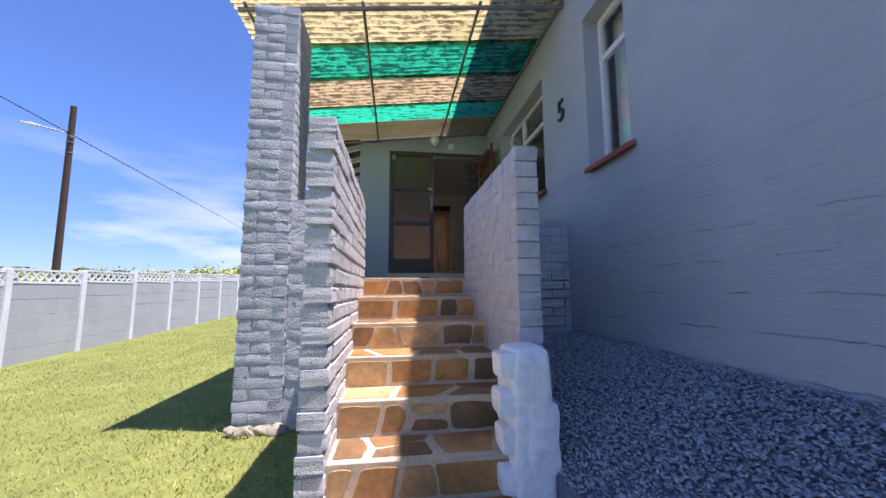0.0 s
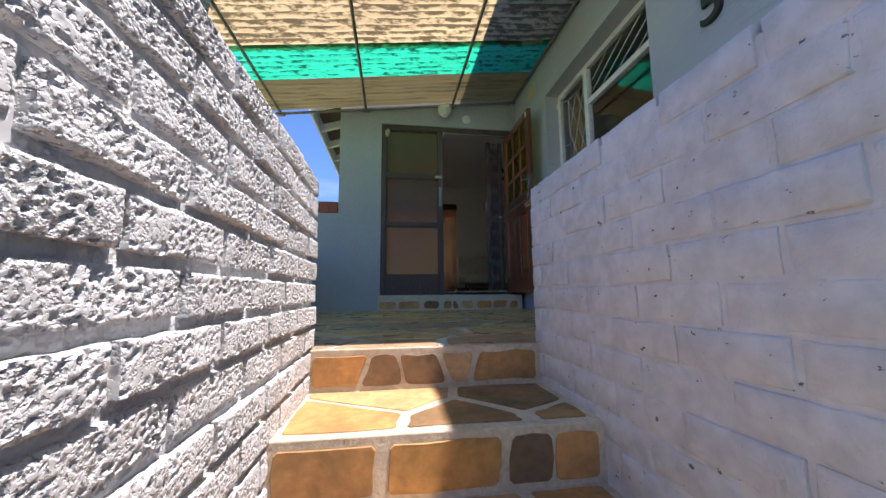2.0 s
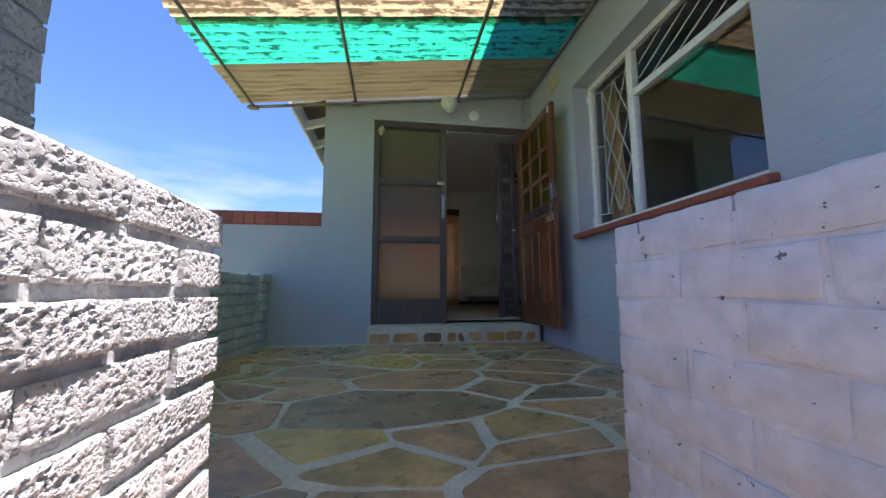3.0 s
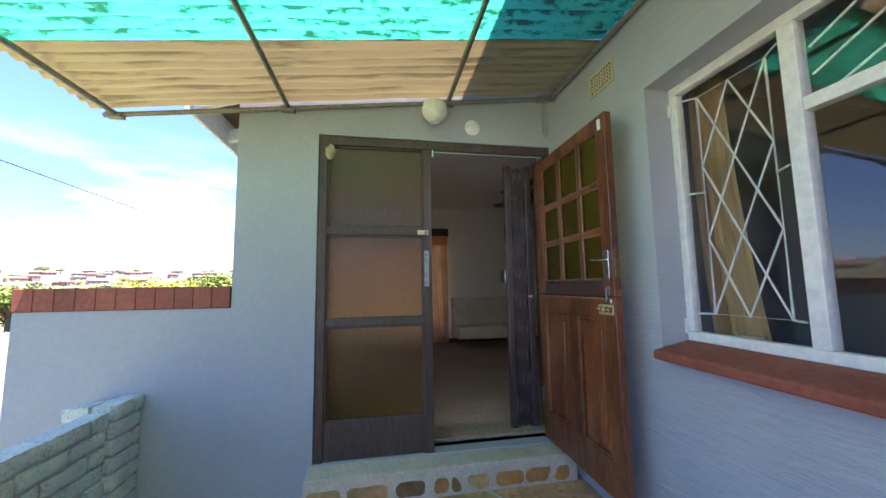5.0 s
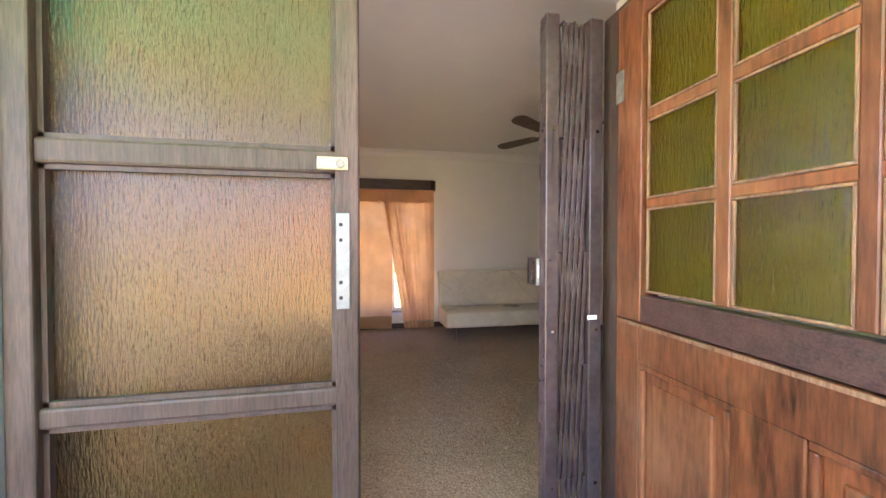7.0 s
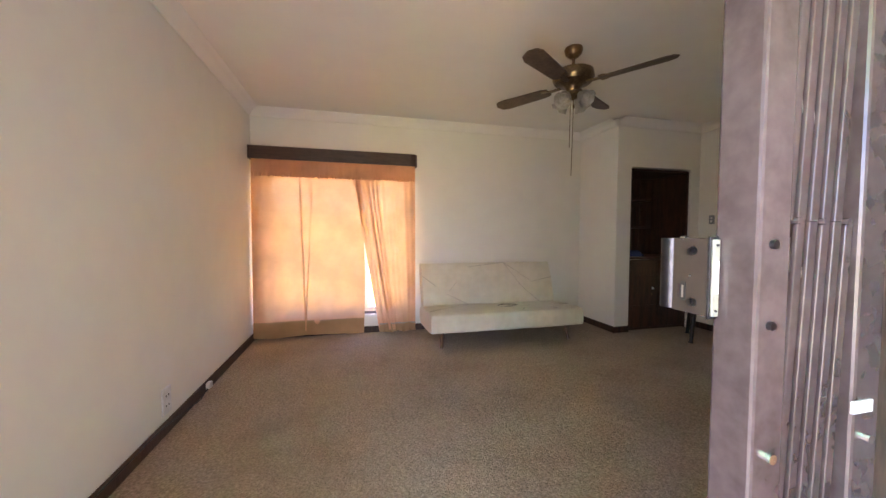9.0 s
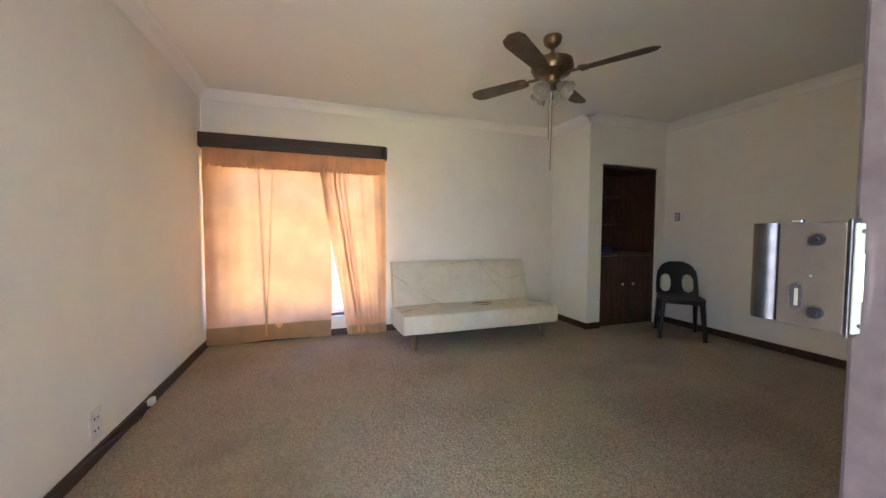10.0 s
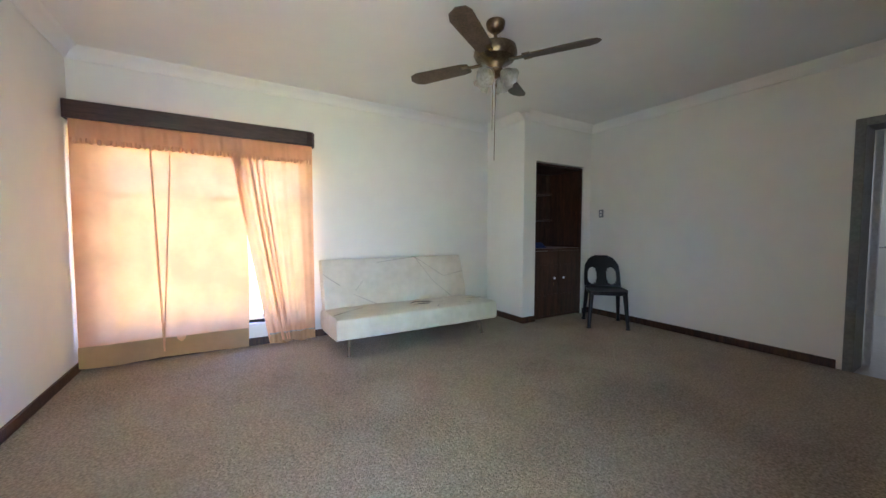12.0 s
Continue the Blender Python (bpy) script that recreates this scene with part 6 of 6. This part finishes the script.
# ---- distance: trees and houses on the hillside ----
def tree(name, leaf, height, spread, seed, leaves=700, trunk=0.35):
    rnd = random.Random(seed)
    root = thing(name, "leafy roundish garden tree beyond the fence" if leaf == "leaf_green" else "yellow-green flowering tree beyond the fence", "tree", "distant trees")
    bm = bmesh.new()
    th = height * trunk
    tube(bm, (0, 0, -0.5), (0.05, 0.02, th), 0.05 * height, 0.03 * height, 8)
    tips = []
    for k in range(9):
        a, r = rnd.uniform(0, 6.28), spread * rnd.uniform(0.35, 0.85)
        tip = Vector((r * math.cos(a), r * math.sin(a), th + (height - th) * rnd.uniform(0.35, 0.85)))
        tube(bm, (0.05, 0.02, th * rnd.uniform(0.8, 1.0)), tip, 0.02 * height, 0.007 * height, 6)
        tips.append(tip)
    tips.append(Vector((0, 0, height * 0.85)))
    part("trunk", bm, "bark", root)
    verts, faces = [], []
    for _ in range(leaves):
        t = rnd.choice(tips)
        d = Vector((rnd.gauss(0, 1), rnd.gauss(0, 1), rnd.gauss(0, 0.7)))
        p = t + d * spread * 0.24
        p.z = max(p.z, th * 0.6)
        s = height * rnd.uniform(0.018, 0.042)
        m = pose(*p, rnd.uniform(-60, 60), rnd.uniform(-60, 60), rnd.uniform(0, 360))
        k = len(verts)
        verts += [tuple(m @ Vector(q)) for q in ((-s, 0, 0), (0, -s * 0.6, 0.1 * s), (s, 0, 0), (0, s * 0.6, 0.1 * s))]
        faces.append((k, k + 1, k + 2, k + 3))
    me = bpy.data.meshes.new("crown")
    me.from_pydata(verts, [], faces)
    me.materials.append(MAT[leaf])
    crown = new("crown", me)
    crown.parent = root
    return root


def place_polar(deg, r):
    """Degrees to the left of straight ahead, seen from the porch."""
    return 0.4 - r * math.sin(radians(deg)), 4.2 + r * math.cos(radians(deg))


rnd = random.Random(21)
protos = [tree("tree", "leaf_yellow", 5.0, 3.2, 1, 2600), tree("tree", "leaf_green", 5.5, 2.6, 2, 2400), tree("tree", "leaf_yellow", 4.2, 3.0, 3, 2400)]
spots = [(19, 38, 1, 1.0), (23.5, 44, 0, 0.8), (27, 42, 1, 0.76), (30, 40, 0, 0.80), (33, 46, 2, 0.88), (36, 38, 0, 0.76), (40, 44, 2, 0.88), (44, 40, 0, 0.80), (48, 46, 2, 0.88), (52, 42, 0, 0.80), (56, 48, 1, 0.80), (25, 60, 2, 0.88), (31, 64, 1, 0.80), (38, 62, 0, 0.88), (45, 66, 1, 0.80)]
for k in range(24):
    spots.append((13 + 2.0 * k + rnd.uniform(-0.6, 0.6), rnd.uniform(34, 56), rnd.choice((0, 2, 2, 1)), rnd.uniform(0.72, 0.95)))
for k in range(34):
    spots.append((rnd.uniform(12, 62), rnd.uniform(120, 330), rnd.choice((1, 1, 2)), rnd.uniform(0.6, 0.95)))
for k in range(12):
    spots.append((rnd.uniform(12, 62), rnd.uniform(380, 480), 1, rnd.uniform(0.7, 1.1)))
used = set()
for deg, r, kind, s in spots:
    x, y = place_polar(deg, r)
    s *= 0.82
    m = pose(x, y, lawn_z(x, y) - 0.1, 0, 0, rnd.uniform(0, 360))
    src = protos[kind]
    if kind not in used:
        used.add(kind)
        src.matrix_basis = m @ Matrix.Diagonal((1.6 * s, 1.6 * s, s, 1))
    else:
        ob = copy_thing(src, m)
        ob.matrix_basis = m @ Matrix.Diagonal((1.6 * s, 1.6 * s, s, 1))


def far_house(w, d, h):
    root = thing("house", "small plastered house with a red roof on the far hillside", "house", "hillside houses")
    part("wall", boxes((-w / 2, w / 2, -d / 2, d / 2, -2, h)), "far_white", root)
    bm = bmesh.new()
    e, rh = 0.5, 1.7
    a = [bm.verts.new(v) for v in ((-w / 2 - e, -d / 2 - e, h), (w / 2 + e, -d / 2 - e, h), (w / 2 + e, d / 2 + e, h), (-w / 2 - e, d / 2 + e, h), (-w / 2 + 1.2, 0, h + rh), (w / 2 - 1.2, 0, h + rh))]
    for f in ((0, 1, 5, 4), (2, 3, 4, 5), (1, 2, 5), (3, 0, 4), (3, 2, 1, 0)):
        bm.faces.new([a[i] for i in f])
    part("roof", bm, "far_roof", root)
    for x in (-w * 0.3, w * 0.28):
        part("window", boxes((x - 0.7, x + 0.7, -d / 2 - 0.04, -d / 2 + 0.05, h - 1.9, h - 0.7)), "far_glass", root)
    part("door", boxes((-0.45, 0.45, -d / 2 - 0.04, -d / 2 + 0.05, 0, h - 0.6)), "far_glass", root)
    return root


houses = [far_house(11, 8, 2.8), far_house(14, 9, 3.0), far_house(9, 8, 4.6)]
first = [True] * 3
for k in range(130):
    r = 130 + 340 * rnd.random() ** 0.8
    x, y = place_polar(rnd.uniform(10, 64), r)
    kind = rnd.choice((0, 0, 1, 1, 2))
    m = pose(x, y, lawn_z(x, y), 0, 0, rnd.uniform(-60, 90))
    if first[kind]:
        first[kind] = False
        houses[kind].matrix_basis = m @ Matrix.Scale(0.62, 4)
    else:
        copy_thing(houses[kind], m).matrix_basis = m @ Matrix.Scale(0.62, 4)

# ---- brick walls ----
lw = structure("stair_wall_left", boxes((-0.292, -0.203, 1.865, 3.478, -0.1, 1.945)), "mortar", "rough pitted pale grey painted brick wall along the stair", "wall")
brick_run(lw, (-0.2475, 1.85), (-0.2475, 3.49), -0.06, 1.962, 0.118, "roughbrick", 0.0852, 0.235, 0.016, 58, 18, 0.0025, 0.005, 3, None, 1.0)
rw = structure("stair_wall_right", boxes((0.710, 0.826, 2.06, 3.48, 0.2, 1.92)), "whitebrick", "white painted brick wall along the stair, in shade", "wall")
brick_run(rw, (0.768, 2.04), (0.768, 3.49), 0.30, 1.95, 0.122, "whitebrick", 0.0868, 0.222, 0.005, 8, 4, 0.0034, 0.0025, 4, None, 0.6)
pil = structure("porch_pillar", boxes((-1.116, -0.774, 3.254, 3.706, 0.0, 3.60)), "pillar_mortar", "square grey painted brick pillar carrying the porch roof", "pillar")
PX0, PX1, PY0, PY1 = -1.125, -0.765, 3.245, 3.715
brick_run(pil, (PX0, PY0 + 0.055), (PX1 - 0.108, PY0 + 0.055), 0.10, 3.63, 0.11, "greybrick", 0.0852, 0.225, 0.007, 4, 2, 0.004, 0.003, 5)
brick_run(pil, (PX1 - 0.055, PY0), (PX1 - 0.055, PY1 - 0.118), 0.10, 3.63, 0.11, "greybrick", 0.0852, 0.225, 0.007, 4, 2, 0.004, 0.003, 6)
brick_run(pil, (PX0 + 0.118, PY1 - 0.055), (PX1, PY1 - 0.055), 0.10, 3.63, 0.11, "greybrick", 0.0852, 0.225, 0.007, 3, 2, 0.004, 0.003, 7)
brick_run(pil, (PX0 + 0.055, PY0 + 0.118), (PX0 + 0.055, PY1), 0.10, 3.63, 0.11, "greybrick", 0.0852, 0.225, 0.007, 3, 2, 0.004, 0.003, 8)
tw = structure("terrace_wall_front", boxes((-0.765, -0.31, 3.275, 3.40, 0.0, 1.90)), "mortar", "grey painted brick wall between pillar and stair", "wall")
brick_run(tw, (-0.760, 3.33), (-0.31, 3.33), 0.10, 1.93, 0.118, "greybrick", 0.0852, 0.222, 0.007, 4, 2, 0.004, 0.003, 9)
tr = structure("terrace_wall_side", boxes((0.84, FX - 0.002, 3.45, 3.56, 0.2, 1.83)), "mortar", "grey painted brick wall between stair and house, in shade", "wall")
brick_run(tr, (0.84, 3.49), (FX - 0.004, 3.49), 0.60, 1.85, 0.118, "greybrick", 0.0852, 0.222, 0.007, 3, 2, 0.004, 0.003, 10)
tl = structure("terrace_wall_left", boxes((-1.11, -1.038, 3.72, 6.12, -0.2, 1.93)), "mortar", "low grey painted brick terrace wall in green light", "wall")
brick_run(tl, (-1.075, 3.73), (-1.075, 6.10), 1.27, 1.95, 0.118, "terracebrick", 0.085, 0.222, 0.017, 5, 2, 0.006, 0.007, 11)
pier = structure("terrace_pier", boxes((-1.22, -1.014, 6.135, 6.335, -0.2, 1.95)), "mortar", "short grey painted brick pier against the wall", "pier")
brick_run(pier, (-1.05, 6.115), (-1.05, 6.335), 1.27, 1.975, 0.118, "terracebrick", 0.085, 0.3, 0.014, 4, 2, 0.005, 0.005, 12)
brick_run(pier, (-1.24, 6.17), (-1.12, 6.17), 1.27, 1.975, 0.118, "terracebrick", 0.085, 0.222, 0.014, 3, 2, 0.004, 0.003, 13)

cop = structure("parapet_coping", boxes((-1.68, -0.549, WY + 0.004, WY + 0.19, 2.456, 2.57)), "red_brick", "red painted brick-on-edge coping on the garden wall", "coping")
for k in range(11):
    bm = boxes((-1.69 + 0.1038 * k, -1.69 + 0.1038 * (k + 1) - 0.002, WY - 0.012, WY + 0.21, 2.458, 2.59), bevel=0.004)
    part("brick", bm, "red_brick", cop)

# white broken end of the stair's right side
def lump(x0, x1, y0, y1, z0, z1, amp, cuts=6, bevel=0.012):
    bm = boxes((x0, x1, y0, y1, z0, z1))
    bmesh.ops.subdivide_edges(bm, edges=bm.edges[:], cuts=cuts, use_grid_fill=True)
    cx, cy, cz = (x0 + x1) / 2, (y0 + y1) / 2, (z0 + z1) / 2
    for v in bm.verts:
        q = [(v.co.x - cx) / (x1 - x0) * 2, (v.co.y - cy) / (y1 - y0) * 2, (v.co.z - cz) / (z1 - z0) * 2]
        r = sum(c ** 8 for c in q)
        v.co -= (v.co - Vector((cx, cy, cz))) * max(0, r - 1) * 0.055
        v.co += Vector((noise.noise(v.co * 13), noise.noise(v.co * 13 + Vector((9, 0, 0))), noise.noise(v.co * 13 + Vector((0, 9, 0))))) * amp
    return bm


block = structure("stair_end_wall", lump(0.585, 0.765, 1.80, 2.06, -0.1, 0.925, 0.009, 10), "white_block", "white painted rough brick end pier at the stair foot", "wall", True)
for k, (z, out) in enumerate(((0.80, 0.05), (0.64, 0.055), (0.49, 0.045), (0.33, 0.05), (0.17, 0.05))):
    part("brick", lump(0.58 - out, 0.68, 1.81, 1.95, z, z + 0.105, 0.006, 5), "white_block", block, "", True)
part("brick", lump(0.64, 0.785, 1.795, 2.0, 0.40, 0.70, 0.012, 6), "white_block", block, "", True)
for x, y, s in ((-1.08, 3.16, 0.045), (-0.98, 3.13, 0.06), (-0.86, 3.15, 0.05), (-0.76, 3.13, 0.062), (-0.64, 3.17, 0.045), (-0.50, 3.16, 0.055)):
    bm = bmesh.new()
    bmesh.ops.create_icosphere(bm, subdivisions=3, radius=s)
    for v in bm.verts:
        v.co *= 1 + 0.55 * noise.noise(v.co * 22 + Vector((x * 9, 0, 0)))
        v.co = Vector((v.co.x * 1.2 + x, v.co.y * 0.8 + y, v.co.z * 0.8 + 0.17))
    tagged(part("edging_stone", bm, "rock", None, "", True), "rough pale brown rock at the foot of the wall", "rock", "edging rocks")

# ---- slate pieces ----
rs = random.Random(46)
# slabs of the terrace are longer across the walk than along it
LONG = 1.5
for p, poly in flag_cells((FX + 1.02) / LONG, WY - 0.165 - 3.46, 60, 0.028, rs, 1.0, 1.0):
    poly = [Vector((q.x * LONG, q.y)) for q in poly]
    flag_stone(terrace, pose(-1.02, 3.46, FLOOR_T - 0.0125), poly, 0.0022, "stone_floor", rs, 0.008)
for k, (z, y) in enumerate(STEPS):
    back = STEPS[k - 1][1] if k else 3.62
    w = SX1 - SX0
    # the treads keep a cement nosing in front of their stones
    for p, poly in flag_cells(w - 0.04, back - y - 0.05, 4 + (k % 2), 0.030, rs, 1.7) if k else ():
        flag_stone(stair, pose(SX0 + 0.02, y + 0.05, z - 0.0125), poly, 0.0022, "stone", rs, 0.008)
    low_z = STEPS[k + 1][0] if k + 1 < len(STEPS) else 0.15
    for p, poly in flag_cells(w - 0.03, z - low_z - 0.045, 5 - (k % 2), 0.026, rs, 0.8):
        flag_stone(stair, pose(SX0 + 0.015, y + 0.0125, low_z + 0.008, 90), poly, 0.0028, "stone", rs, 0.010)
for p, poly in flag_cells(1.64, 0.085, 9, 0.04, rs, 1.0):
    flag_stone(threshold, pose(-0.04, 6.1715, FLOOR_T + 0.012, 90), poly, 0.003, "stone", rs)
